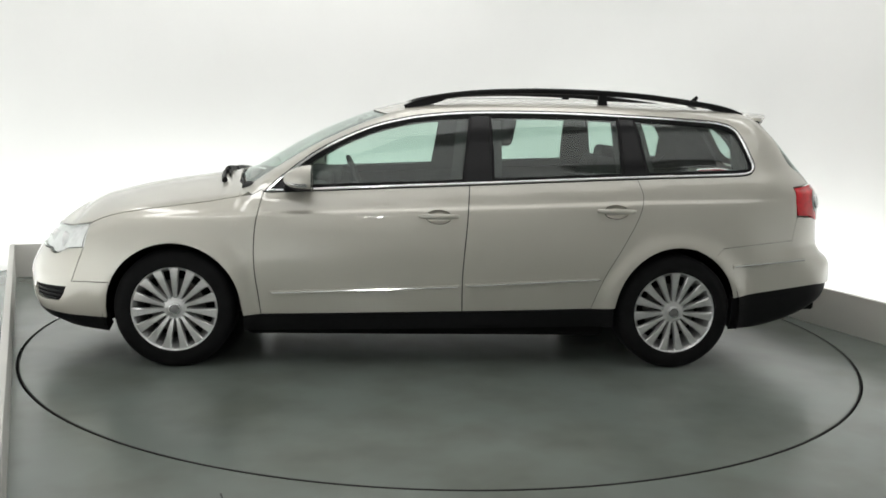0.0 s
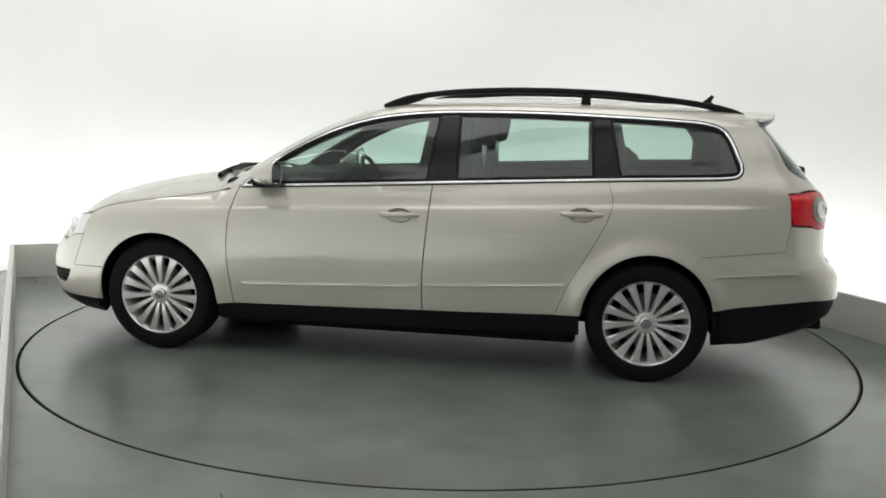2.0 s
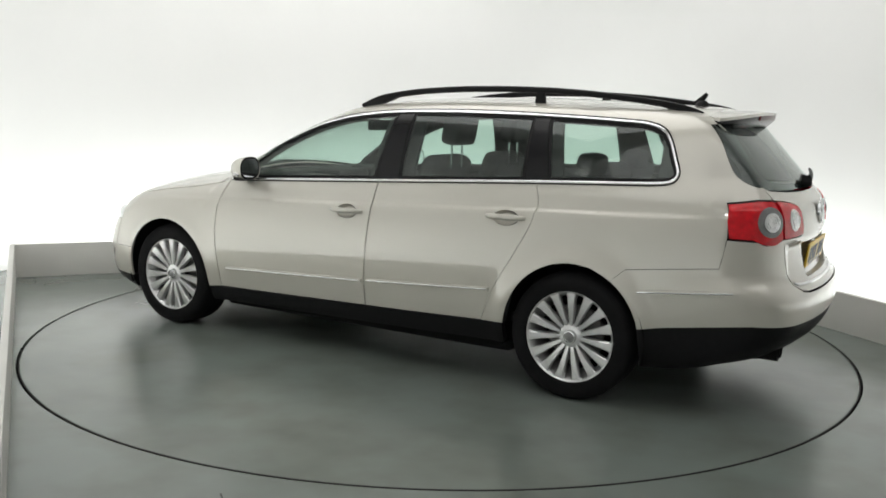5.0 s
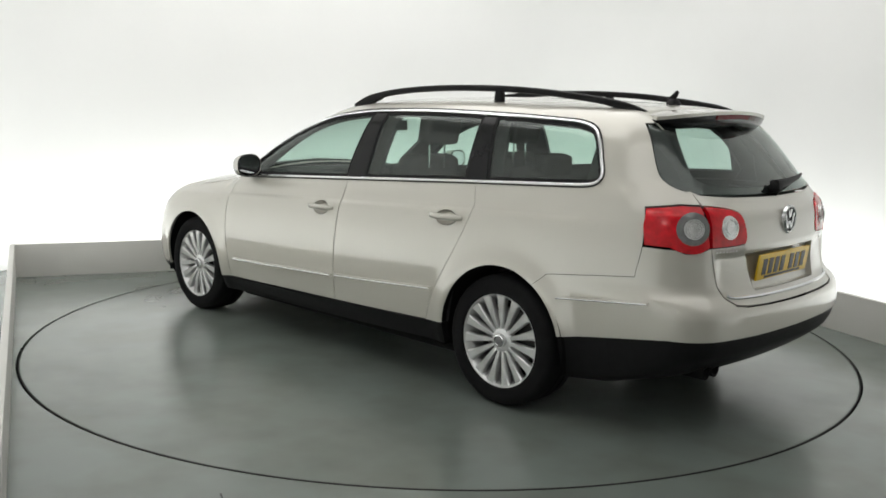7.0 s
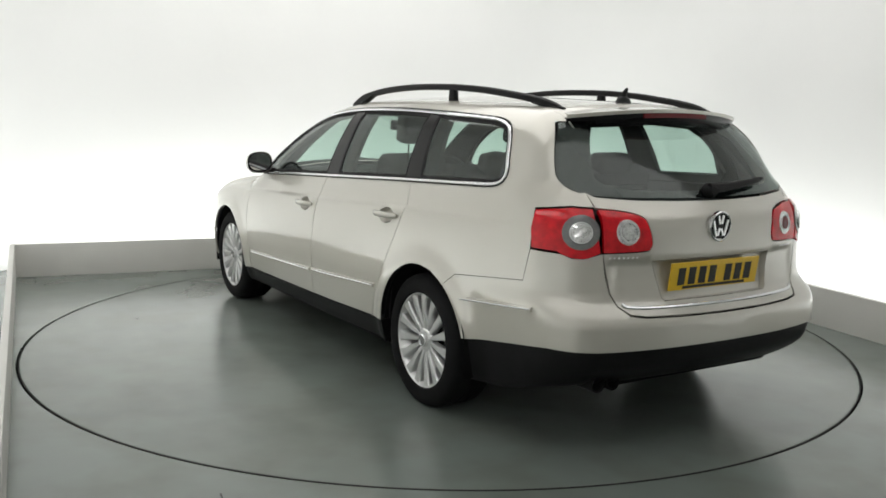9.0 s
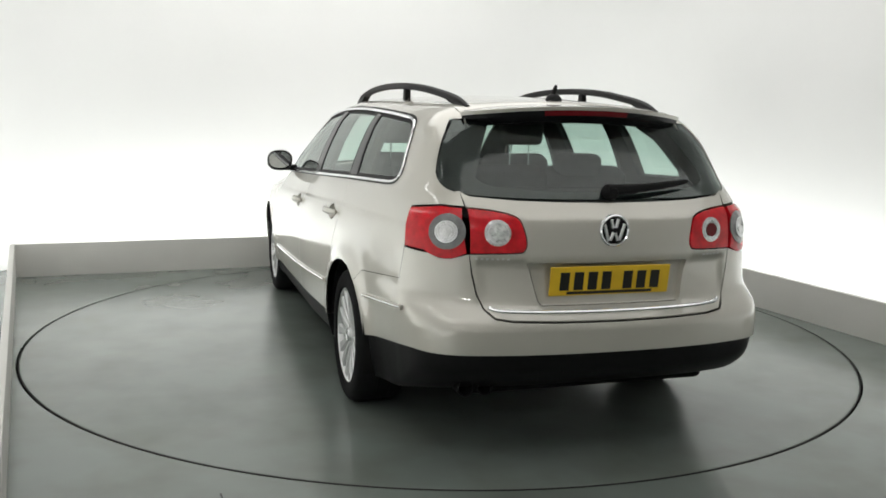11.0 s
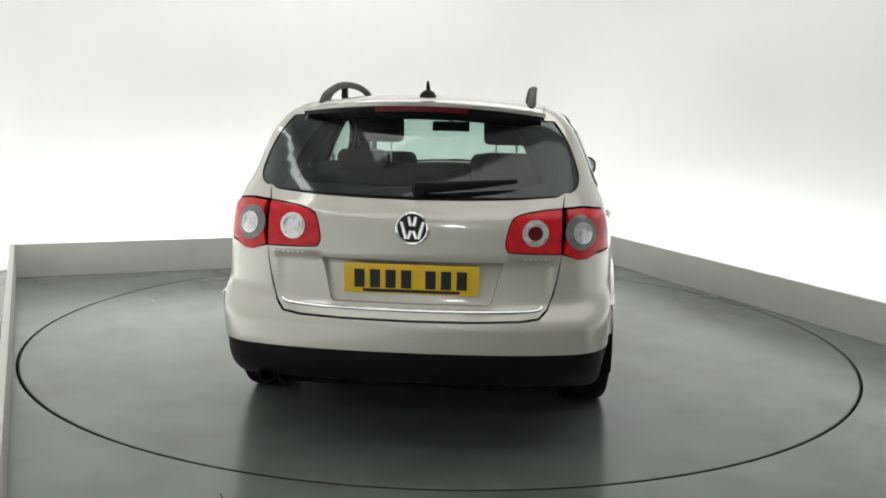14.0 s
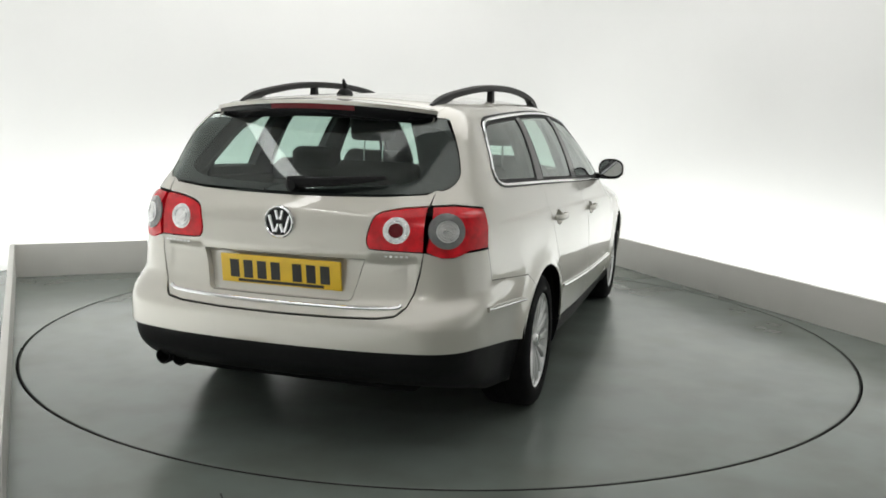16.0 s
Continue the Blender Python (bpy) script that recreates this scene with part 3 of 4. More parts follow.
DLO_BOT = spline([(-1.69, 1.077), (-1.132, 1.053), (-0.7, 1.031), (-0.2, 1.004), (0.3, 0.977), (0.615, 0.960), (0.885, 0.946)], 5)
DLO = DLO_TOP + DLO_BOT[1:-1]


def belt_z(x):
    return float(np.interp(x, [p[0] for p in DLO_BOT], [p[1] for p in DLO_BOT]))


DOOR_FRONT = spline([(0.893, 0.946), (0.925, 0.80), (0.936, 0.66), (0.930, 0.52), (0.912, 0.40), (0.900, 0.300)], 4)
GAP_B = spline([(-0.199, 1.004), (-0.186, 0.80), (-0.172, 0.62), (-0.166, 0.48), (-0.170, 0.324)], 4)
DOOR_REAR = spline([(-1.121, 1.052), (-1.148, 0.98), (-1.150, 0.93), (-1.120, 0.832), (-1.038, 0.675), (-0.945, 0.512), (-0.878, 0.340)], 5)
SILL_TOP = [(0.993, 0.288), (0.9, 0.296), (-0.17, 0.320), (-0.878, 0.338), (-1.008, 0.344)]

HANDLES = ((-0.033, 0.852), (-0.995, 0.892))


def bowl(hx, hz, k=1.0):
    """outline (x, z) of the sunk bowl behind a door handle"""
    return [(hx + 0.066 * k * math.cos(t), hz - 0.018 + 0.036 * k * math.sin(t)) for t in np.linspace(0, 2 * math.pi, 28, endpoint=False)]


WRAP = 0.006      # how far the rear glass turns round the corner
SIDES = (("L", 1), ("R", -1))


def build_side(how, s):
    # front wing: behind the bumper seam, over the arch, up to the bonnet
    seam = [(1.80, 0.735), (1.815, 0.64), (1.85, 0.55), (1.885, 0.457)]
    wing = [(0.993, 0.29)] + ARCH_F[2:-4] + [(1.681, 0.463)] + seam[::-1] + [p for p in HOOD_XZ[::-1] if p[0] < 1.795] + [(0.955, TOP_XZ[-3][1] - 0.03), (0.905, 0.955)] + DOOR_FRONT
    panel("front_wing", [sheet(how, wing, gap=0.0022)], M_PAINT, car)
    # doors below the glass
    door1 = DOOR_FRONT + GAP_B[::-1] + [(x, z) for x, z in DLO_BOT if -0.19 < x < 0.88]
    d1 = panel("door", [sheet(how, door1, [bowl(*HANDLES[0])], gap=0.0028)], M_PAINT, car)
    door2 = GAP_B + [p for p in DOOR_REAR[::-1]] + [(x, z) for x, z in DLO_BOT if -1.11 < x < -0.21]
    d2 = panel("door", [sheet(how, door2, [bowl(*HANDLES[1])], gap=0.0028)], M_PAINT, car)
    # body side: pillars, roof side and quarter panel round to the rear lamp
    side_top = [p for p in TOP_XZ if p[0] > -1.45]
    cut = -1.45
    zc = pt("T", cut, float(np.interp(cut, [p[0] for p in TOP_EDGE], [p[1] for p in TOP_EDGE]))).z
    upper = [(cut, zc)] + side_top + [(0.955, side_top[-3][1] - 0.03), (0.905, 0.955)] + [p for p in DLO_TOP if p[0] > cut + 0.01]
    dl_c = float(np.interp(-cut, [-p[0] for p in DLO_TOP[:60]], [p[1] for p in DLO_TOP[:60]]))
    edge_hi = [(cut, z) for z in np.linspace(dl_c, zc, 4)]
    edge_lo = [(cut, z) for z in np.linspace(0.674, belt_z(cut), 22)]
    upper += edge_hi[:-1]
    low = edge_lo + [p for p in DLO_BOT if cut + 0.01 < p[0] < -1.13] + DOOR_REAR + [(-1.008, 0.347)] + [p for p in ARCH_R[::-1] if p[0] > cut and p[1] > 0.36]
    rear_low = edge_lo[::-1] + [p for p in ARCH_R[::-1] if -1.57 < p[0] < cut - 0.01] + [(-1.615, 0.681), (-1.8, 0.70), (-2.03, 0.722), (-2.052, 0.854), (-2.031, 1.018)]
    W = arc_side(rear_low, "W")
    lamp_top = arc_back([(0.664, 1.034), (0.588, 1.030), (0.592, 1.085)])
    glass_edge = [(a + WRAP, z) for a, z in arc_back([(0.607, 1.080), (0.632, 1.092), (0.646, 1.107), (0.652, 1.128), (0.652, 1.15), (0.638, 1.20), (0.615, 1.26), (0.586, 1.312), (0.552, 1.362)])]
    topw = arc_side([p for p in TOP_XZ if -1.93 < p[0] < cut] + [(cut, zc)], "W")
    dlo_w = arc_side(edge_hi[-2::-1] + [p for p in DLO if p[0] < cut - 0.005], "W")
    quarter = W + lamp_top + glass_edge + topw + dlo_w
    sh = [sheet(how, upper, gap=0.0, thick=0), sheet(how, low, gap=0.0, thick=0), sheet("W", both(quarter, s), gap=0.0, thick=0, step=0.025)]
    panel("body_side", sh, M_PAINT, car)
    # sill
    sill = SILL_TOP + [(-1.012, 0.235), (0.995, 0.200)]
    panel("sill", [sheet(how, sill, level=-0.004, thick=0.05)], M_BLACK, car, "black plastic sill trim")
    # window line
    part("window_chrome", tube_on(how, inset(DLO, 0.006), 0.0075, 0.006), M_CHROME, car, "thin chrome strip round the side windows")
    panel("window_gasket", [sheet(how, inset(DLO, -0.007), [inset(DLO, 0.016)], level=0.0015, thick=0.0, gap=0, step=0.02)], M_BLACK, car)
    inner = [tuple(p) for p in inset(DLO, 0.015)]
    def cutx(f0, f1):
        """the piece of the window area between two slanted lines x = a + b z"""
        poly = inner
        for (a, b), sg in ((f0, 1), (f1, -1)):
            out = []
            for p, q in zip(poly, poly[1:] + poly[:1]):
                dp, dq = sg * (a + b * p[1] - p[0]), sg * (a + b * q[1] - q[0])
                if dp >= 0:
                    out.append(p)
                if dp * dq < 0:
                    t = dp / (dp - dq)
                    out.append((p[0] + (q[0] - p[0]) * t, p[1] + (q[1] - p[1]) * t))
            poly = out
        return poly
    inf = (9, 0)
    A0, B0, B1, C0, C1 = (0.775, 0.0), (-0.038, -0.129), (-0.35, 0.027), (-1.10, 0.047), (-1.406, 0.211)
    panes = [(A0, B0), (B1, C0), (C1, (-9, 0))]
    for f0, f1 in panes:
        poly = cutx(f0, f1)
        g = panel("side_window", [sheet(how, inset(poly, 0.010), level=-0.006, thick=0.003, gap=0.0, step=0.05)], M_GLASS, car, "green-tinted side window glass")
        g.visible_shadow = False
        panel("window_seal", [sheet(how, poly, [inset(poly, 0.013)], level=-0.003, thick=0.02, gap=0.0)], M_BLACK, car)
    for f0, f1 in ((inf, A0), (B0, B1), (C0, C1)):
        panel("pillar_cover", [sheet(how, cutx(f0, f1), level=-0.002, thick=0.03, gap=0.0015)], M_GLOSS, car, "gloss black window pillar cover")
    # inner trim and pillars
    dark = [(1.0, 0.30), (-1.0, 0.34), (-1.05, 0.55), (-1.2, 0.68), (-1.5, 0.68), (-1.62, 0.60), (-1.95, 0.60), (-1.95, 1.06)] + [(x, z - 0.012) for x, z in DLO_BOT] + [(1.0, 0.9)]
    panel("door_trim", [sheet(how, dark, push=0.058, thick=0.0, gap=0.0, step=0.06)], M_TRIM, car, "dark inner door trim")
    innerhole = [[tuple(p) for p in inset(cutx(*f), 0.012)] for f in ((A0, (0.02, -0.129)), ((-0.37, 0.0), (-1.06, 0.03)), ((-1.45, 0.211), (-1.71, 0.0)))]
    ring = [(x, z) for x, z in TOP_XZ if -1.72 < x < 0.92] + [(0.93, 0.94)] + [(x, z - 0.02) for x, z in DLO_BOT[::-1]] + [(-1.84, 1.06), (-1.84, 1.2)]
    panel("pillar_trim", [sheet(how, ring, innerhole, push=0.05, thick=0.02, gap=0.0, step=0.06)], M_TRIM, car, "dark inner pillar trim")
    dp = arc_side([(-1.80, 1.02), (-1.70, 1.02)][::-1], "W") + arc_back([(0.60, 1.06), (0.545, 1.12), (0.46, 1.30), (0.44, 1.36)]) + arc_side([(-1.80, 1.355), (-1.68, 1.355), (-1.70, 1.30), (-1.80, 1.12)], "W")
    panel("pillar_trim", [sheet("W", both(dp, s), level=-0.06, thick=0.02, gap=0.0, step=0.05)], M_TRIM, car, "dark inner pillar trim")
    # rubbing strips
    for x0, x1, z0, z1, par in ((0.852, -0.150, 0.412, 0.455, d1), (-0.182, -0.922, 0.460, 0.500, d2), (-1.672, -2.10, 0.572, 0.608, None)):
        poly = [(x0, z0 + 0.017), (x0, z0 - 0.002), (x1, z1 - 0.004), (x1, z1 + 0.017)]
        if par is None:
            sh = [sheet("W", both(arc_side(poly), s), level=0.010, thick=0.012, gap=0, step=0.03)]
            ln = tube_on("W", both(arc_side([(x0 + (x1 - x0) * k, z0 + (z1 - z0) * k + 0.008) for k in np.linspace(0.01, 0.99, 12)]), s), 0.0045, 0.004, 0.011, False)
        else:
            sh = [sheet(how, poly, level=0.010, thick=0.012, gap=0, step=0.03)]
            ln = tube_on(how, [(x0 + (x1 - x0) * k, z0 + (z1 - z0) * k + 0.008) for k in np.linspace(0.01, 0.99, 12)], 0.0045, 0.004, 0.011, False)
        panel("rubbing_strip", sh, M_PAINT, par or car)
        part("chrome_line", ln, M_CHROME, par or car, "thin chrome line")
    # door handles, each over a bowl sunk in the door
    for (hx, hz), par in ((HANDLES[0], d1), (HANDLES[1], d2)):
        bm = bmesh.new()
        rings = []
        for k, dy in ((1.0, 0.001), (0.97, -0.004), (0.86, -0.016), (0.6, -0.026)):
            rings.append([bm.verts.new(Vector(project(how, np.array([q]))[0]) + Vector((0, s * dy, 0))) for q in bowl(hx, hz, k)])
        n = len(rings[0])
        for a, b in zip(rings, rings[1:]):
            for i in range(n):
                bm.faces.new((a[i], a[(i + 1) % n], b[(i + 1) % n], b[i]))
        bm.faces.new(rings[-1])
        part("handle_cup", bm, M_PAINT, par)
        bm = bmesh.new()
        pts = []
        for k in np.linspace(-1, 1, 13):
            q = pt(how, hx + 0.105 * k, hz - 0.012)
            pts.append(q + Vector((0, s * (0.034 - 0.028 * abs(k) ** 3), 0)))
        add_sweep(bm, pts, oval(0.010, 0.015, 10, 2.6), scale=[1 - 0.35 * abs(k) ** 4 for k in np.linspace(-1, 1, 13)])
        part("door_handle", bm, M_PAINT, par, "body-coloured grab handle")
    return d1, d2


def build_body():
    for how, s in SIDES:
        build_side(how, s)
    # roof
    roof_edge = [p for p in TOP_EDGE if p[0] < 0.24]
    hx = [(0.24 + 0.08 * (1 - (y / 0.55) ** 2), y) for y in np.linspace(0.545, -0.545, 15)]
    tail = [(-1.905 - 0.02 * (1 - (y / 0.5) ** 2), y) for y in np.linspace(-0.495, 0.495, 15)]
    roof = [(x, y) for x, y in roof_edge] + hx + [(x, -y) for x, y in roof_edge[::-1]] + tail
    panel("roof", [sheet("T", roof, gap=0.0015, step=0.045)], M_PAINT, car)
    # windscreen
    scr_edge = [p for p in TOP_EDGE if p[0] > 0.25]
    screen = [(x + 0.006, y) for x, y in hx[::-1]] + scr_edge + [(1.015, 0.6), (1.06, 0.3), (1.07, 0), (1.06, -0.3), (1.015, -0.6)] + [(x, -y) for x, y in scr_edge[::-1]]
    ws = panel("windscreen", [sheet("T", screen, level=-0.003, thick=0.004, gap=0.004, step=0.05)], M_GLASS, car, "clear tinted windscreen")
    ws.visible_shadow = False
    panel("windscreen_border", [sheet("T", screen, [inset(screen, 0.035)], level=-0.006, thick=0.0, gap=0.003, step=0.05)], M_GLOSS, car)
    # bonnet
    nose = NOSE + [(x, -y) for x, y in NOSE[-2::-1]]
    cowl = [(1.06, -0.45), (1.095, 0), (1.06, 0.45)]
    bonnet = cowl + HOOD_EDGE + nose + [(x, -y) for x, y in HOOD_EDGE[::-1]]
    panel("bonnet", [sheet("T", bonnet, step=0.045)], M_PAINT, car)
    cpoly = cowl[::-1] + [(1.045, -0.60), (1.02, -0.6), (1.07, -0.3), (1.08, 0), (1.07, 0.3), (1.02, 0.6), (1.045, 0.60)]
    panel("cowl", [sheet("T", cpoly, level=-0.012, thick=0.02, gap=0, step=0.05)], M_BLACK, car, "black plastic scuttle")
    for s in (1, -1):
        corner = [(1.055, 0.53), (1.022, 0.768), (0.95, 0.74), (0.94, 0.652), (1.005, 0.668), (1.028, 0.60)]
        panel("scuttle_corner", [sheet("T", [(x, s * y) for x, y in corner], level=-0.003, thick=0.02, gap=0.0, step=0.03)], M_PAINT, car)
    # nose: bumper, lower lip, grille, lamps
    n_side = arc_side([(1.815, 0.64), (1.85, 0.55), (1.885, 0.457), (1.679, 0.463), (1.695, 0.40), (1.704, 0.33), (1.702, 0.27)], "N")
    a0 = n_side[-1][0]
    lip = [(a0, 0.270)] + [(a, 0.270 + 0.022 * math.cos(a * 1.4) ** 2) for a in np.linspace(a0 * 0.92, -a0 * 0.92, 15)] + [(-a0, 0.270)]
    head_low = [(0.985, 0.637), (0.889, 0.625), (0.845, 0.603), (0.80, 0.592), (0.753, 0.592), (0.70, 0.606), (0.585, 0.602), (0.448, 0.598), (0.362, 0.604)]
    full = n_side + lip[1:-1] + [(-a, z) for a, z in n_side[::-1]] + [(-a, z) for a, z in head_low[1:]] + [(-0.30, 0.42), (0.30, 0.42)] + head_low[:0:-1]
    fog = [(0.895, 0.425), (0.64, 0.415), (0.60, 0.385), (0.63, 0.345), (0.70, 0.338), (0.84, 0.345), (0.872, 0.38)]
    panel("front_bumper", [sheet("N", full, [fog, both(fog, -1)[::-1]], gap=0.0018)], M_PAINT, car)
    for s in (1, -1):
        panel("fog_grille", [sheet("N", both(fog, s), level=-0.022, thick=0.01, gap=-0.004)], M_BLACK, car)
        for z in (0.357, 0.378, 0.399):
            panel("fog_slat", [sheet("N", both([(0.87, z), (0.62, z), (0.62, z - 0.008), (0.86, z - 0.008)], s), level=-0.006, thick=0.01, gap=0)], M_BLACK, car)
    under = arc_side([(1.70, 0.185)], "N")[0][0]
    low = lip + [(-under, 0.185), (-0.8, 0.195), (0, 0.205), (0.8, 0.195), (under, 0.185)]
    panel("front_lip", [sheet("N", low, thick=0.06)], M_BLACK, car, "black lower bumper lip")
    tip = arc_top(NOSE)
    gtop = [q for q in tip if q[0] < 0.355]
    grille = [(0.357, 0.604), (0.296, 0.424), (-0.296, 0.424), (-0.357, 0.604)] + both(gtop, -1) + gtop[-2::-1]
    panel("grille", [sheet("N", grille, level=-0.02, thick=0.02)], M_GLOSS, car)
    for z in (0.46, 0.50, 0.54, 0.58, 0.62):
        panel("grille_bar", [sheet("N", [(0.30, z), (-0.30, z), (-0.30, z + 0.012), (0.30, z + 0.012)], level=-0.006, thick=0.01, gap=0)], M_CHROME, car)
    for s in (1, -1):
        hl = arc_side([(1.80, 0.733)], "N") + head_low + [q for q in tip if q[0] > 0.365][::-1]
        hlb = panel("headlamp", [sheet("N", both(hl, s), level=-0.016, thick=0.02)], M_HEADBACK, car, "clear headlamp with chrome reflector")
        cv = panel("headlamp_lens", [sheet("N", both(hl, s), level=0.0, thick=0.03)], M_HEAD, hlb)
        panel("headlamp_frame", [sheet("N", both(hl, s), [inset(both(hl, s), 0.007)], level=-0.004, thick=0.0, gap=0.002, step=0.02)], M_BLACK, hlb)
        cv.visible_shadow = False
        for a, z in ((0.80, 0.655), (0.60, 0.65)):
            q = pt("N", s * a, z, -0.03)
            part("headlamp_bowl", lathe_bm([(0.002, -0.02), (0.03, -0.015), (0.045, 0.005), (0.05, 0.012)], 24, "x", q), M_HEADBACK, hlb)


def build_rear():
    # bumper wraps from arch to arch
    half = arc_side([(-1.688, 0.404)] + [p for p in ARCH_R if p[0] < -1.57 and p[1] > 0.42] + [p for p in ARCH_R if -1.57 < p[0]][:1] + [(-1.615, 0.679), (-1.8, 0.698), (-2.03, 0.720), (-2.054, 0.852)], "W")
    half += arc_back([(0.72, 0.845), (0.69, 0.829), (0.65, 0.829), (0.60, 0.845), (0.582, 0.85), (0.574, 0.77), (0.556, 0.69), (0.535, 0.64), (0.50, 0.607), (0.43, 0.597), (0.25, 0.592), (0.0, 0.590)])
    low = arc_side([(-1.688, 0.404), (-1.9, 0.435)], "W") + [(a, 0.471) for a in np.linspace(1.05 * 0.72, 0, 8)]
    full = half + [(-a, z) for a, z in half[-2::-1]] + [(-a, z) for a, z in low] + low[-2:0:-1]
    panel("rear_bumper", [sheet("W", full, step=0.028, gap=0.001)], M_PAINT, car)
    lo2 = arc_side([(-1.70, 0.212), (-1.9, 0.222)], "W") + [(0.80, 0.275), (0.65, 0.305), (0.3, 0.318), (0, 0.32)]
    val = low + [(-a, z) for a, z in low[-2::-1]] + [(-a, z) for a, z in lo2] + lo2[-2::-1]
    panel("rear_valance", [sheet("W", val, level=-0.012, thick=0.06, gap=0.0)], M_BLACK, car, "black plastic lower bumper")
    # tailgate
    edge = [(0.594, 1.085), (0.586, 1.03), (0.580, 0.90), (0.576, 0.846), (0.571, 0.77), (0.552, 0.69), (0.532, 0.642), (0.498, 0.612), (0.43, 0.602), (0.25, 0.597)]
    top = [(-0.56, 1.068), (-0.4, 1.056), (-0.2, 1.050), (0, 1.048), (0.2, 1.050), (0.4, 1.056), (0.56, 1.068)]
    lampcut = spline([(0.583, 1.026), (0.50, 1.019), (0.425, 1.005), (0.388, 0.985), (0.372, 0.945), (0.362, 0.895), (0.370, 0.866), (0.40, 0.855), (0.583, 0.850)], 3)
    edge2 = [edge[0]] + lampcut + edge[4:]
    rec = [(0.355, 0.812), (0.345, 0.785), (0.315, 0.665), (0.30, 0.652), (-0.30, 0.652), (-0.315, 0.665), (-0.345, 0.785), (-0.355, 0.812)]
    gate = edge2 + [(0, 0.595)] + [(-y, z) for y, z in edge2[::-1]] + top
    tg = panel("tailgate", [sheet("B", gate, [rec], step=0.03, gap=0.0022)], M_PAINT, car)
    panel("plate_recess", [sheet("B", rec, level=-0.028, thick=0.0, gap=-0.006)], M_PAINT, tg)
    # walls of the recess
    bm = bmesh.new()
    ring = resample(rec, 0.05)
    a = [bm.verts.new(tuple(p)) for p in project("B", ring)]
    b = [bm.verts.new(tuple(p)) for p in project("B", ring, -0.03)]
    for i in range(len(a)):
        bm.faces.new((a[i], a[(i + 1) % len(a)], b[(i + 1) % len(a)], b[i]))
    part("recess_edge", bm, M_PAINT, tg)
    # handle strip over the plate and chrome strip at the foot
    part("gate_chrome", tube_on("B", spline([(0.512, 0.648), (0.49, 0.638), (0.40, 0.633), (0.2, 0.630), (0.0, 0.629), (-0.2, 0.630), (-0.40, 0.633), (-0.49, 0.638), (-0.512, 0.648)], 4), 0.0085, 0.006, 0.003, False), M_CHROME, tg, "chrome strip along the tailgate foot")
    # rear glass
    gl = spline([(0, 1.055), (0.3, 1.058), (0.52, 1.066), (0.605, 1.080), (0.645, 1.105), (0.650, 1.15), (0.613, 1.26), (0.558, 1.345), (0.535, 1.380)], 4)
    gl = [(a + WRAP * min(1, max(0, (y - 0.48) / 0.14)), z) for (a, z), (y, z1) in zip(arc_back(gl), gl)]
    cap = arc_back([(0.25, 1.403), (0, 1.410), (-0.25, 1.403)])
    gl = gl + cap + [(-a, z) for a, z in gl[:0:-1]]
    g = panel("rear_window", [sheet("W", gl, level=-0.002, thick=0.004, step=0.05)], M_REARGLASS, car, "tinted rear window")
    g.visible_shadow = False
    clear = spline([(0, 1.085), (0.3, 1.09), (0.46, 1.105), (0.520, 1.135), (0.512, 1.18), (0.462, 1.28), (0.42, 1.335), (0.40, 1.352), (0.2, 1.36), (0, 1.362)], 4)
    clear = arc_back(clear)
    clear = clear + [(-a, z) for a, z in clear[-2:0:-1]]
    panel("rear_window_border", [sheet("W", gl, [clear], level=-0.006, thick=0.0, gap=0.001, step=0.04)], M_GLOSS, car, "black ceramic border of the rear window")
    # roof spoiler over the glass
    bm = bmesh.new()
    ys = np.linspace(-0.515, 0.515, 27)
    rows = []
    for y in ys:
        x0 = -1.89
        z0 = pt("T", x0, y * 0.93).z
        xt = -2.06 + 0.30 * y * y + 0.5 * y ** 4 + 1.2 * y ** 6
        zt = 1.426 - 0.13 * y * y
        rows.append([bm.verts.new(q) for q in ((x0 + 0.05, y * 0.93, pt("T", x0 + 0.05, y * 0.93).z - 0.004), (x0, y * 0.945, z0 + 0.008), ((x0 + xt) / 2, y * 0.97, (z0 + zt) / 2 + 0.008), (xt, y, zt), (xt + 0.004, y, zt - 0.015), (xt + 0.03, y * 0.97, zt - 0.018), (x0 + 0.05, y * 0.93, min(zt, z0) - 0.03))])
    for a, b in zip(rows, rows[1:]):
        for i in range(6):
            bm.faces.new((a[i], a[i + 1], b[i + 1], b[i]))
    bm.faces.new(rows[0])
    bm.faces.new(rows[-1])
    sp = part("spoiler", bm, M_PAINT, car)
    bm = bmesh.new()
    rows = []
    for y in np.linspace(-0.51, 0.51, 27):
        xt = -2.06 + 0.30 * y * y + 0.5 * y ** 4 + 1.2 * y ** 6
        zt = 1.426 - 0.13 * y * y
        e = 1 - 0.45 * (abs(y) / 0.51) ** 8
        rows.append([bm.verts.new(q) for q in ((xt + 0.010, y, zt - 0.014), (xt + 0.014, y, zt - 0.016 - 0.020 * e), (xt + 0.05, y * 0.985, zt - 0.014 - 0.056 * e), (xt + 0.08, y * 0.98, zt - 0.014 - 0.056 * e), (xt + 0.08, y * 0.98, zt - 0.012))])
    for a, b in zip(rows, rows[1:]):
        for i in range(5):
            bm.faces.new((a[i], a[(i + 1) % 5], b[(i + 1) % 5], b[i]))
    bm.faces.new(rows[0])
    bm.faces.new(rows[-1])
    part("spoiler_underside", bm, M_GLOSS, sp, "gloss black spoiler underside")
    bm = bmesh.new()
    rows = []
    for y in np.linspace(-0.19, 0.19, 11):
        xt = -2.06 + 0.30 * y * y + 0.5 * y ** 4 + 1.2 * y ** 6
        zt = 1.426 - 0.13 * y * y
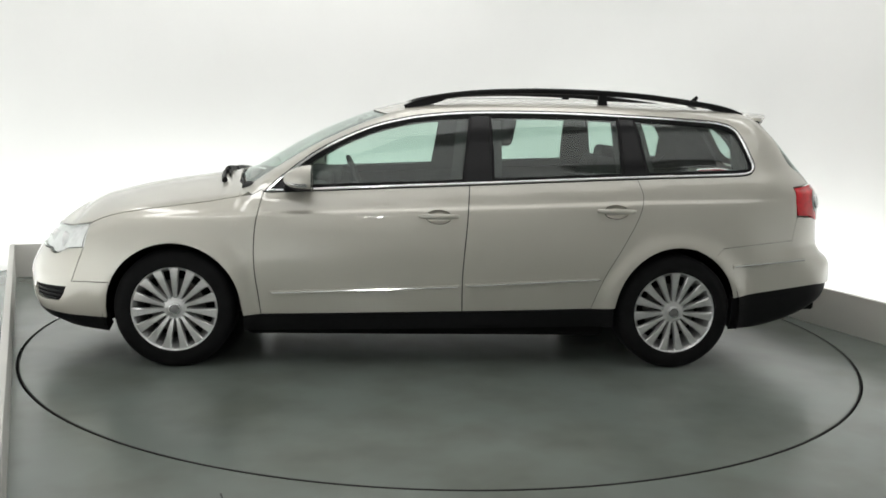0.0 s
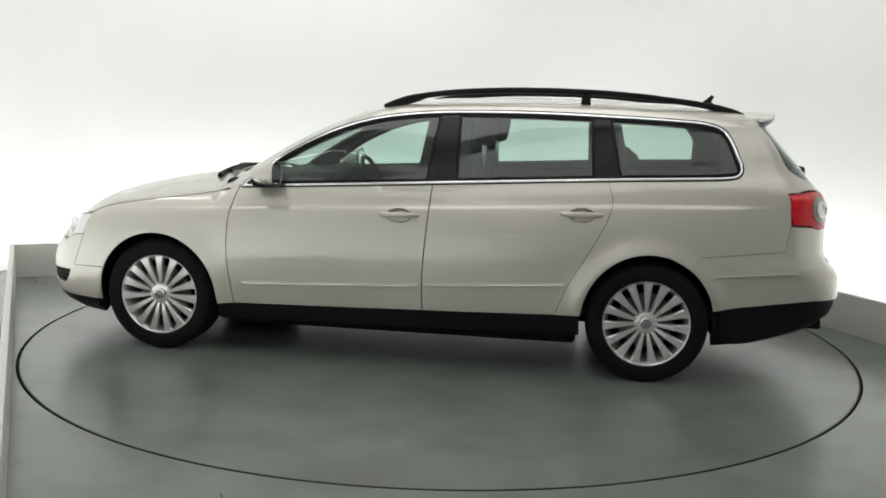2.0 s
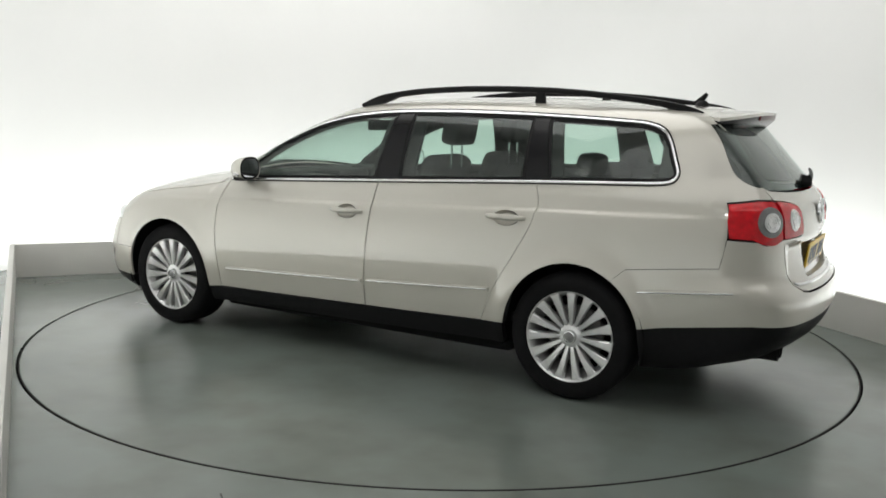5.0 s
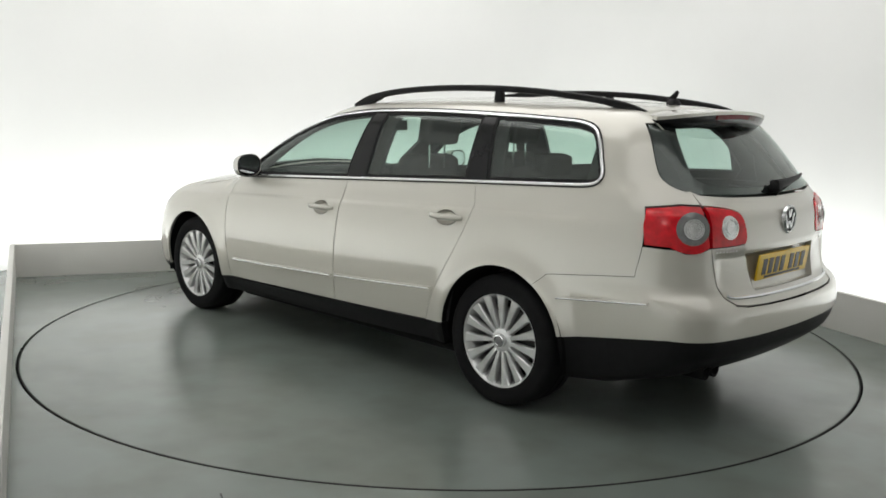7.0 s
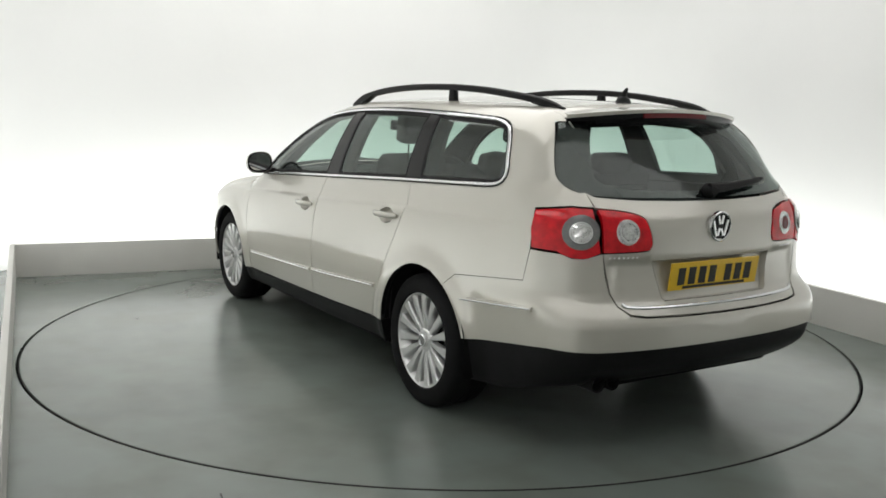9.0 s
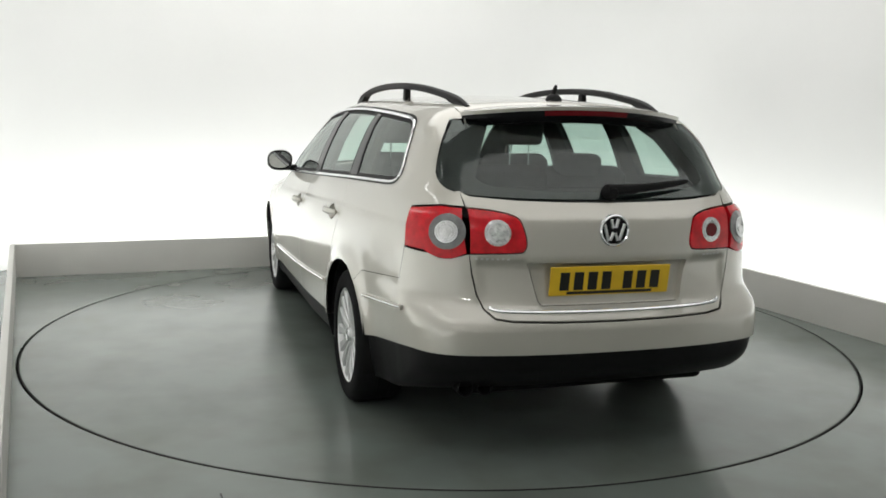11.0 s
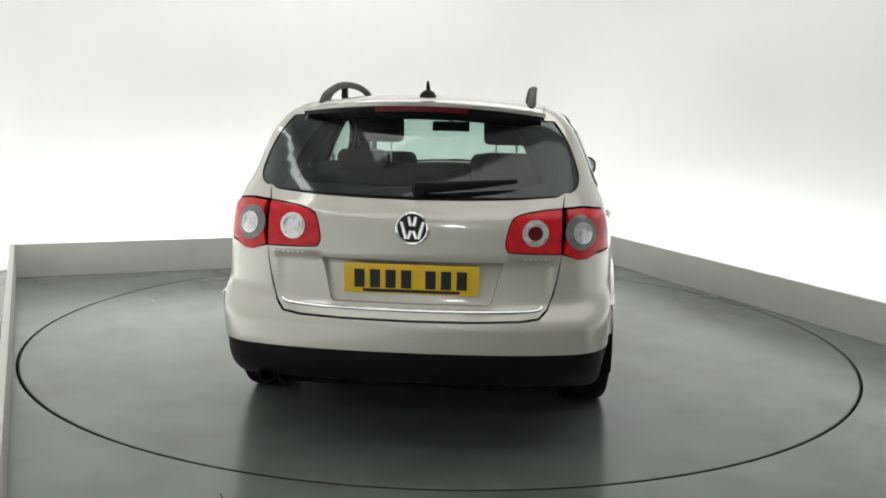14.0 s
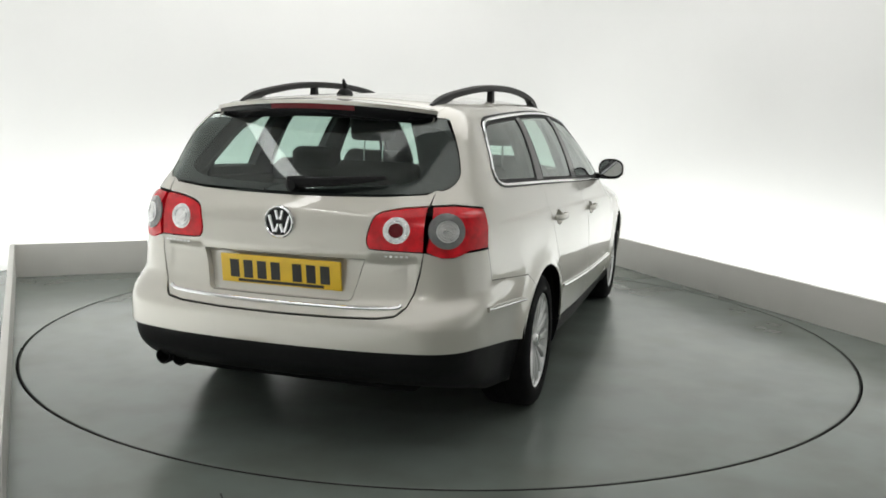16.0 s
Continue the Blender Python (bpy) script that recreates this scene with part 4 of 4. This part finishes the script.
        rows.append([bm.verts.new(q) for q in ((xt + 0.005, y, zt - 0.0155), (xt + 0.008, y, zt - 0.037), (xt + 0.03, y, zt - 0.037), (xt + 0.03, y, zt - 0.0155))])
    for a, b in zip(rows, rows[1:]):
        for i in range(4):
            bm.faces.new((a[i], a[(i + 1) % 4], b[(i + 1) % 4], b[i]))
    bm.faces.new(rows[0])
    bm.faces.new(rows[-1])
    part("brake_light", bm, M_DEEPRED, sp, "dark red high-level brake light", smooth=False)
    # lamps
    for s in (1, -1):
        outer = arc_side([(-2.033, 1.014), (-2.040, 0.94), (-2.056, 0.858)], "W") + arc_back([(0.735, 0.853)]) + arc_back([(0.715, 0.838), (0.690, 0.829), (0.664, 0.826), (0.635, 0.830), (0.605, 0.844), (0.587, 0.852)]) + arc_back([(0.592, 1.026), (0.664, 1.030)])
        lamp = panel("tail_lamp", [sheet("W", both(outer, s), level=0.004, thick=0.02, step=0.02)], M_RED, car, "red tail lamp with round grey lens")
        inner = lampcut + []
        lamp2 = panel("tailgate_lamp", [sheet("B", both(inner, s), level=0.004, thick=0.02, step=0.02)], M_RED, car, "red tailgate lamp with round clear lens")
        for par, how, cy, r in ((lamp, "W", 0.660, 0.069), (lamp2, "B", 0.477, 0.051)):
            def disc(rr, how=how, cy=cy):
                pts = [(cy + rr * math.cos(t), 0.934 + rr * math.sin(t)) for t in np.linspace(0, 2 * math.pi, 36, endpoint=False)]
                if how == "W":
                    c = arc_back([(cy, 0.934)])[0]
                    pts = [(c[0] + rr * 1.02 * math.cos(t), 0.934 + rr * math.sin(t)) for t in np.linspace(0, 2 * math.pi, 36, endpoint=False)]
                return both(pts, s)
            for k, rr in enumerate((0.30, 0.44) if how == "W" else (0.75,)):
                panel("lens_rib", [sheet(how, disc(r * (rr + 0.04)), [disc(r * rr)], level=0.013, thick=0.003, gap=0, step=0.012)], M_CHROME, par)
            if how == "W":
                panel("lens_ring", [sheet(how, disc(r), level=0.007, thick=0.006, gap=0, step=0.02)], M_LENSGREY, par, "smoked grey lens ring")
                panel("lens_centre", [sheet(how, disc(r * 0.56), level=0.011, thick=0.006, gap=0, step=0.012)], M_LENSWHITE, par, "clear round lens")
                panel("lens_rim", [sheet(how, disc(r * 0.62), [disc(r * 0.55)], level=0.0125, thick=0.006, gap=0, step=0.012)], M_CHROME, par)
            else:
                panel("lens_ring", [sheet(how, disc(r), level=0.007, thick=0.006, gap=0, step=0.02)], M_LENSWHITE, par, "clear round lens ring")
                panel("lens_centre", [sheet(how, disc(r * 0.55), level=0.0105, thick=0.006, gap=0, step=0.012)], M_DEEPRED if s < 0 else M_LENSWHITE, par, "round inner lens")
    # number plate with plain bars for the characters
    q = pt("B", 0, 0.742, -0.012)
    lean = Euler((0, radians(-7), 0))
    plate = part("number_plate", box_bm((q.x - 0.004, 0, 0.742), (0.010, 0.53, 0.118), lean, bevel=0.003), M_PLATE, car, "yellow number plate with black marks")
    for y in (0.203, 0.142, 0.081, 0.020, -0.075, -0.136, -0.197):
        part("plate_bar", box_bm((q.x - 0.0095, y, 0.742), (0.003, 0.040, 0.074), lean), M_INK, plate, smooth=False)
    part("plate_footer", box_bm((q.x - 0.0022, 0, 0.694), (0.003, 0.38, 0.012), lean), M_INK, plate, smooth=False)
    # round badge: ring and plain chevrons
    bq = pt("B", 0, 0.943)
    badge = part("badge", lathe_bm([(0.0005, -0.002), (0.058, -0.002), (0.060, -0.006), (0.0005, -0.007)], 40, "x", bq), M_GLOSS, car, "round chrome badge")
    part("badge_ring", lathe_bm([(0.055, -0.004), (0.055, -0.013), (0.060, -0.016), (0.065, -0.012), (0.066, 0.0)], 40, "x", bq), M_CHROME, badge)
    for a0, a1 in (((-0.015, 0.046), (-0.006, 0.010)), ((0.015, 0.046), (0.006, 0.010)), ((-0.044, 0.026), (-0.024, -0.040)), ((0.044, 0.026), (0.024, -0.040)), ((-0.016, -0.040), (-0.004, -0.008)), ((0.016, -0.040), (0.004, -0.008))):
        p0, p1 = Vector((bq.x - 0.010, a0[0], bq.z + a0[1])), Vector((bq.x - 0.010, a1[0], bq.z + a1[1]))
        bm = bmesh.new()
        add_sweep(bm, [p0, p1], oval(0.0075, 0.004, 6), up=Vector((1, 0, 0)))
        part("badge_bar", bm, M_CHROME, badge)
    # small unreadable lettering: plain bars
    for y0, n in ((0.555, 7), (-0.44, 5)):
        for i in range(n):
            y = y0 - i * 0.02
            q2 = pt("B", y, 0.832)
            part("letter_bar", box_bm((q2.x - 0.002, y, 0.832), (0.002, 0.010, 0.007)), M_ALU, tg, smooth=False)
    # rear wiper
    bm = bmesh.new()
    c0 = pt("B", -0.02, 1.085)
    add_lathe(bm, [(0.001, -0.045), (0.02, -0.045), (0.03, -0.03), (0.034, 0.0)], 16, "x", c0)
    wp = [pt("B", y, z) + Vector((-0.03, 0, 0.012)) for y, z in ((0.0, 1.085), (-0.1, 1.088), (-0.2, 1.096), (-0.33, 1.108), (-0.40, 1.116))]
    add_sweep(bm, wp, oval(0.010, 0.016, 8), scale=[1.5, 1.3, 1.1, 0.8, 0.5])
    part("rear_wiper", bm, M_BLACK, car, "black rear wiper arm")
    # exhaust
    bm = bmesh.new()
    for y in (0.585, 0.505):
        add_lathe(bm, [(0.029, -2.28), (0.035, -2.28), (0.035, -2.0), (0.029, -2.0)], 18, "x", (0, y, 0.318), closed=True)
    part("exhaust_pipe", bm, M_UNDER, car, "twin dark exhaust tips")


def build_wheel(x, s):
    """wheel with its hub at the origin, outer side to +y"""
    w = new("wheel")
    w.parent = car
    m = pose(x, s * 0.762, HUBZ, 0, 0, 0 if s > 0 else 180)
    m.translation += OFF
    w.matrix_basis = m
    tyre = lathe_bm([(0.222, 0.105), (0.232, 0.118), (0.262, 0.1225), (0.292, 0.116), (0.308, 0.104), (0.3165, 0.085), (0.318, 0.05), (0.318, 0.02), (0.314, 0.017), (0.314, 0.011), (0.318, 0.008), (0.318, -0.03), (0.314, -0.033), (0.314, -0.039), (0.318, -0.042), (0.3165, -0.085), (0.300, -0.11), (0.25, -0.115), (0.222, -0.10)], 72, "y")
    part("tyre", tyre, M_RUBBER, w, "low-profile black rubber tyre")
    rim = lathe_bm([(0.207, 0.083), (0.214, 0.100), (0.222, 0.109), (0.231, 0.1105), (0.2335, 0.106), (0.226, 0.09), (0.206, 0.07), (0.196, 0.03), (0.194, -0.09), (0.20, -0.10)], 72, "y")
    part("rim", rim, M_ALU, w, "silver multi-spoke alloy rim")
    n = 15
    me = None
    for i in range(n):
        bm = bmesh.new()
        rows = []
        for rr, hw, yy, th in ((0.054, 0.0095, 0.089, 0.03), (0.09, 0.0125, 0.095, 0.03), (0.13, 0.0158, 0.100, 0.03), (0.17, 0.0192, 0.103, 0.03), (0.200, 0.023, 0.104, 0.03), (0.212, 0.029, 0.104, 0.025), (0.218, 0.043, 0.104, 0.02)):
            rows.append([bm.verts.new(q) for q in ((-hw, yy - th, rr), (-hw, yy - 0.006, rr), (-hw * 0.72, yy, rr), (hw * 0.72, yy, rr), (hw, yy - 0.006, rr), (hw, yy - th, rr))])
        for a, b in zip(rows, rows[1:]):
            for k in range(5):
                bm.faces.new((a[k], a[k + 1], b[k + 1], b[k]))
        bm.faces.new(rows[0])
        bm.faces.new(rows[-1])
        if me is None:
            ob = part("spoke", bm, M_ALU, w)
            me = ob.data
        else:
            bm.free()
            ob = new("spoke", me)
            ob.parent = w
        ob.rotation_euler = (0, 2 * math.pi * i / n, 0)
    cap = lathe_bm([(0.0005, 0.106), (0.028, 0.105), (0.031, 0.099), (0.033, 0.090), (0.052, 0.089), (0.064, 0.083), (0.067, 0.06)], 40, "y")
    part("hub_cap", cap, M_ALU, w)
    part("hub_badge", lathe_bm([(0.0005, 0.1075), (0.022, 0.107), (0.026, 0.105)], 24, "y"), M_LENSGREY, w, "dark round hub badge")
    part("hub_ring", lathe_bm([(0.023, 0.106), (0.025, 0.109), (0.029, 0.108), (0.030, 0.104)], 24, "y"), M_CHROME, w)
    br = lathe_bm([(0.06, 0.02), (0.145, 0.02), (0.148, 0.0), (0.06, 0.0)], 40, "y", closed=True)
    part("brake_disc", br, M_STEEL, w)
    # dark disc added behind the spokes, standing in for shade in the wheel well
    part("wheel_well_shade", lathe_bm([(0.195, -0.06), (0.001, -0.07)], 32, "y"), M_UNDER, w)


def build_under():
    # wheel wells
    for x in (AXLE, -AXLE):
        for s in (1, -1):
            bm = bmesh.new()
            rows = []
            rad = 0.372
            for t in np.linspace(-0.25, math.pi + 0.25, 26):
                px, pz = x + rad * math.cos(t), HUBZ + rad * 1.01 * math.sin(t)
                rows.append([bm.verts.new((px, s * yy, pz)) for yy in (0.872, 0.5)])
            for a, b in zip(rows, rows[1:]):
                bm.faces.new((a[0], a[1], b[1], b[0]))
            bm.faces.new([r[1] for r in rows])
            part("wheel_arch_liner", bm, M_UNDER, car, "black wheel arch liner")
    bm = bmesh.new()
    add_box(bm, (0, 0, 0.235), (1.98, 1.50, 0.16), bevel=0.03)
    add_box(bm, (-1.95, 0, 0.34), (0.5, 1.1, 0.16), bevel=0.04)
    add_box(bm, (-1.35, 0, 0.33), (0.9, 0.98, 0.10), bevel=0.03)
    add_box(bm, (1.5, 0, 0.30), (1.2, 0.96, 0.14), bevel=0.03)
    add_box(bm, (1.30, 0, 0.55), (0.7, 0.96, 0.5), bevel=0.05)
    part("underbody", bm, M_UNDER, car, "dark underbody")


def headrest(par, x, y, z, w=0.25, h=0.19):
    part("headrest", box_bm((x, y, z), (0.10, w, h), Euler((0, radians(-10), 0)), bevel=0.042), M_CLOTH, par)
    bm = bmesh.new()
    for d in (-0.06, 0.06):
        add_lathe(bm, [(0.006, -0.17), (0.006, 0.0)], 8, "z", (x + 0.02, y + d, z - 0.06))
    part("headrest_post", bm, M_CHROME, par)


def build_cabin():
    # floor and bulkheads close the cabin
    bm = bmesh.new()
    add_box(bm, (-0.4, 0, 0.345), (3.0, 1.5, 0.05), bevel=0.01)
    part("cabin_floor", bm, M_TRIM, car)
    bm = bmesh.new()
    add_box(bm, (0.80, 0, 0.80), (0.46, 1.42, 0.32), bevel=0.07)
    add_box(bm, (0.90, 0, 0.93), (0.26, 1.36, 0.10), bevel=0.04)
    add_box(bm, (0.66, 0, 0.95), (0.2, 0.34, 0.08), bevel=0.03)
    add_box(bm, (0.62, -0.37, 0.955), (0.22, 0.40, 0.10), bevel=0.04)
    add_box(bm, (0.45, 0, 0.62), (0.5, 0.24, 0.36), bevel=0.05)
    part("dashboard", bm, M_TRIM, car, "dark dashboard")
    lin = [(x, y * 0.97) for x, y in TOP_EDGE if -1.9 < x < 0.25]
    panel("headliner", [sheet("T", lin + [(x, -y) for x, y in lin[::-1]], level=-0.035, thick=0, gap=0, step=0.08)], M_TRIMGREY, car, "grey roof lining")
    # steering wheel on the right
    bm = bmesh.new()
    n, R = 36, 0.185
    ring = []
    for i in range(n):
        t = 2 * math.pi * i / n
        row = []
        for k in range(8):
            a = 2 * math.pi * k / 8
            rr = R + 0.015 * math.cos(a)
            row.append(bm.verts.new((0.015 * math.sin(a), rr * math.cos(t), rr * math.sin(t))))
        ring.append(row)
    for i in range(n):
        a, b = ring[i], ring[(i + 1) % n]
        for k in range(8):
            bm.faces.new((a[k], a[(k + 1) % 8], b[(k + 1) % 8], b[k]))
    add_box(bm, (0.01, 0, -0.01), (0.04, 0.34, 0.05), bevel=0.015)
    add_box(bm, (0.015, 0, -0.03), (0.05, 0.15, 0.13), bevel=0.02)
    add_box(bm, (0.01, 0, -0.1), (0.03, 0.05, 0.15), bevel=0.01)
    m = pose(0.40, -0.37, 0.90, 0, 24, 0)
    for v in bm.verts:
        v.co = m @ v.co
    part("steering_wheel", bm, M_TRIM, car, "dark three-spoke steering wheel")
    for y in (0.37, -0.37):
        seat = part("front_seat", box_bm((0.02, y, 0.56), (0.52, 0.50, 0.17), Euler((0, radians(-6), 0)), bevel=0.06), M_CLOTH, car, "charcoal cloth front seat")
        part("backrest", box_bm((-0.29, y, 0.86), (0.15, 0.49, 0.58), Euler((0, radians(-17), 0)), bevel=0.06, taper=(0.8, 0.85)), M_CLOTH, seat)
        headrest(seat, -0.44, y, 1.295, 0.27, 0.19)
    rs = part("rear_seat", box_bm((-0.82, 0, 0.58), (0.48, 1.26, 0.17), Euler((0, radians(-6), 0)), bevel=0.06), M_CLOTH, car, "charcoal cloth rear bench")
    part("backrest", box_bm((-1.13, 0.21, 0.85), (0.14, 0.80, 0.56), Euler((0, radians(-20), 0)), bevel=0.05), M_CLOTH, rs)
    part("backrest", box_bm((-1.13, -0.42, 0.85), (0.14, 0.44, 0.56), Euler((0, radians(-20), 0)), bevel=0.05), M_CLOTH, rs)
    for y in (0.36, -0.36):
        headrest(rs, -1.235, y, 1.125, 0.25, 0.13)
    # load cover
    bm = bmesh.new()
    add_box(bm, (-1.72, 0, 0.985), (0.86, 1.16, 0.02), bevel=0.008)
    add_box(bm, (-1.27, 0, 0.99), (0.07, 1.18, 0.06), bevel=0.02)
    part("load_cover", bm, M_TRIM, car, "dark roller load cover")
    # mirror
    bm = bmesh.new()
    add_box(bm, (0.36, 0, 1.285), (0.03, 0.25, 0.065), bevel=0.012)
    add_box(bm, (0.39, 0, 1.31), (0.03, 0.03, 0.05), bevel=0.008)
    part("rear_view_mirror", bm, M_TRIM, car)
    # front wipers
    for y0, y1 in ((0.48, -0.08), (0.02, -0.56)):
        bm = bmesh.new()
        ys = [y0 + (y1 - y0) * k for k in np.linspace(0, 1, 9)]
        p = [pt("T", 1.185 - 0.22 * y * y, y) + Vector((0.01, 0, 0.010)) for y in ys]
        add_sweep(bm, p, oval(0.010, 0.012, 8), scale=[1.6, 1.5, 1.3, 1.1, 1, 1, 1, 0.9, 0.7])
        add_sweep(bm, [q + Vector((-0.035, 0, 0.004)) for q in p[2:]], oval(0.006, 0.012, 8))
        add_sweep(bm, [p[4], p[4] + Vector((-0.035, 0, 0.006))], oval(0.012, 0.006, 8), up=Vector((0, 1, 0)))
        part("wiper", bm, M_BLACK, car, "black windscreen wiper")


def build_top_parts():
    # roof rails
    for s in (1, -1):
        bm = bmesh.new()
        def yy(x):
            return s * float(np.interp(x, [-1.83, -1.0, 0.2], [0.455, 0.495, 0.50]))
        top = spline([(0.145, 1.420), (0.06, 1.452), (-0.05, 1.478), (-0.27, 1.507), (-0.587, 1.524), (-0.95, 1.524), (-1.235, 1.510), (-1.45, 1.489), (-1.62, 1.468), (-1.75, 1.445), (-1.825, 1.422)], 5)
        xs = [p[0] for p in top]
        sc = [0.55 + 0.45 * min(1, (0.16 - x) / 0.15, (x + 1.84) / 0.15) for x in xs]
        add_sweep(bm, [(x, yy(x), z - 0.012) for x, z in top], oval(0.018, 0.017, 10, 2.6), scale=sc)
        rail = part("roof_rail", bm, M_BLACK, car, "black roof rail")
        for x0, x1 in ((0.13, -0.13), (-1.815, -1.56)):
            # solid foot under each end of the rail
            bm = bmesh.new()
            rows = []
            for x in np.linspace(x0, x1, 8):
                zt = float(np.interp(-x, [-p[0] for p in top], [p[1] for p in top])) - 0.014
                zb = pt("T", x, yy(x)).z - 0.006
                k = abs(x - x0) / abs(x1 - x0)
                zb2 = zb + (zt - zb) * (k ** 2.2) * 0.98
                rows.append([bm.verts.new((x, yy(x) + d, z)) for d, z in ((-0.019, zb2), (0.019, zb2), (0.015, zt), (-0.015, zt))])
            for a, b in zip(rows, rows[1:]):
                for i in range(4):
                    bm.faces.new((a[i], a[(i + 1) % 4], b[(i + 1) % 4], b[i]))
            bm.faces.new(rows[0])
            bm.faces.new(rows[-1])
            part("rail_foot", bm, M_BLACK, rail)
        zb = pt("T", -0.985, yy(-0.985)).z
        part("rail_post", box_bm((-0.985, yy(-0.985), (zb + 1.515) / 2), (0.055, 0.03, 1.515 - zb + 0.01), bevel=0.006, taper=(0.8, 0.9)), M_BLACK, rail)
    # aerial
    bm = bmesh.new()
    z0 = pt("T", -1.70, 0).z
    add_lathe(bm, [(0.001, 0.030), (0.020, 0.026), (0.034, 0.012), (0.040, -0.004)], 20, "z", (-1.70, 0, z0))
    add_sweep(bm, [(-1.675, 0, z0 + 0.01), (-1.705, 0, z0 + 0.042), (-1.722, 0, z0 + 0.064)], oval(0.008, 0.014, 8), scale=[1.5, 1.1, 0.7])
    part("aerial", bm, M_BLACK, car, "short black roof aerial")
    # door mirrors: domed shell, clear indicator strip, black lower cap
    for s in (1, -1):
        def shell(x, t, k=1.0):
            """shell point from the glass (x = 0) to the domed front (x = 1); t in degrees, 0 outward, 90 up"""
            r = math.sqrt(max(0, 1 - (x * 0.985) ** 2.1)) * k
            c, d = math.cos(radians(t)), math.sin(radians(t))
            a = math.copysign(abs(c) ** 0.8, c) * (1.0 if c > 0 else 0.95)
            b = math.copysign(abs(d) ** 0.8, d)
            return Vector((0.635 + 0.145 * x, s * (0.925 + 0.086 * r * a - 0.022 * x * x), 1.030 + 0.068 * r * b - 0.010 * x))
        def shell_part(xs, ts, k, around=False):
            bm = bmesh.new()
            rows = [[bm.verts.new(shell(x, t, k)) for t in ts] for x in xs]
            n = len(ts)
            for a, b in zip(rows, rows[1:]):
                for i in range(n if around else n - 1):
                    bm.faces.new((a[i], a[(i + 1) % n], b[(i + 1) % n], b[i]))
            if around:
                bm.faces.new(rows[-1])
            return bm
        mir = part("door_mirror", shell_part([math.sin(q) for q in np.linspace(0, math.pi / 2, 12)], list(np.arange(0, 360, 12)), 1.0, True), M_PAINT, car, "body-coloured door mirror")
        part("indicator", shell_part(np.linspace(0.12, 0.93, 12), np.linspace(-14, -34, 5), 1.025), M_LENSWHITE, mir, "clear indicator strip")
        part("mirror_cap", shell_part(np.linspace(0.0, 0.95, 12), np.linspace(-44, -150, 14), 1.018), M_BLACK, mir, "black lower mirror cap")
        bm = bmesh.new()
        v = [bm.verts.new((0.640, s * (0.925 + 0.083 * a), 1.030 + 0.064 * b)) for a, b in oval(1, 1, 22, 2.5)]
        v2 = [bm.verts.new((0.660, s * (0.925 + 0.081 * a), 1.030 + 0.062 * b)) for a, b in oval(1, 1, 22, 2.5)]
        bm.faces.new(v)
        for i in range(22):
            bm.faces.new((v[i], v[(i + 1) % 22], v2[(i + 1) % 22], v2[i]))
        part("mirror_bezel", bm, M_BLACK, mir)
        bm = bmesh.new()
        bm.faces.new([bm.verts.new((0.6365, s * (0.927 + 0.073 * a), 1.032 + 0.054 * b)) for a, b in oval(1, 1, 22, 2.5)])
        part("mirror_glass", bm, M_MIRROR, mir, "mirror glass")
        bm = bmesh.new()
        add_box(bm, (0.73, s * 0.85, 0.975), (0.10, 0.14, 0.035), bevel=0.012)
        part("mirror_foot", bm, M_BLACK, mir)


build_body()
build_rear()
for wx in (AXLE, -AXLE):
    for ws in (1, -1):
        build_wheel(wx, ws)
build_under()
build_cabin()
build_top_parts()


def motions():
    rows = [(t, pose(0, 0, 0, 0, 0, TURN0 + RATE * t - 0.3 * max(0, 1 - t / 1.4))) for t in [float(k) for k in range(17)]]
    walk(car, rows)
    walk(turntable, rows)


motions()
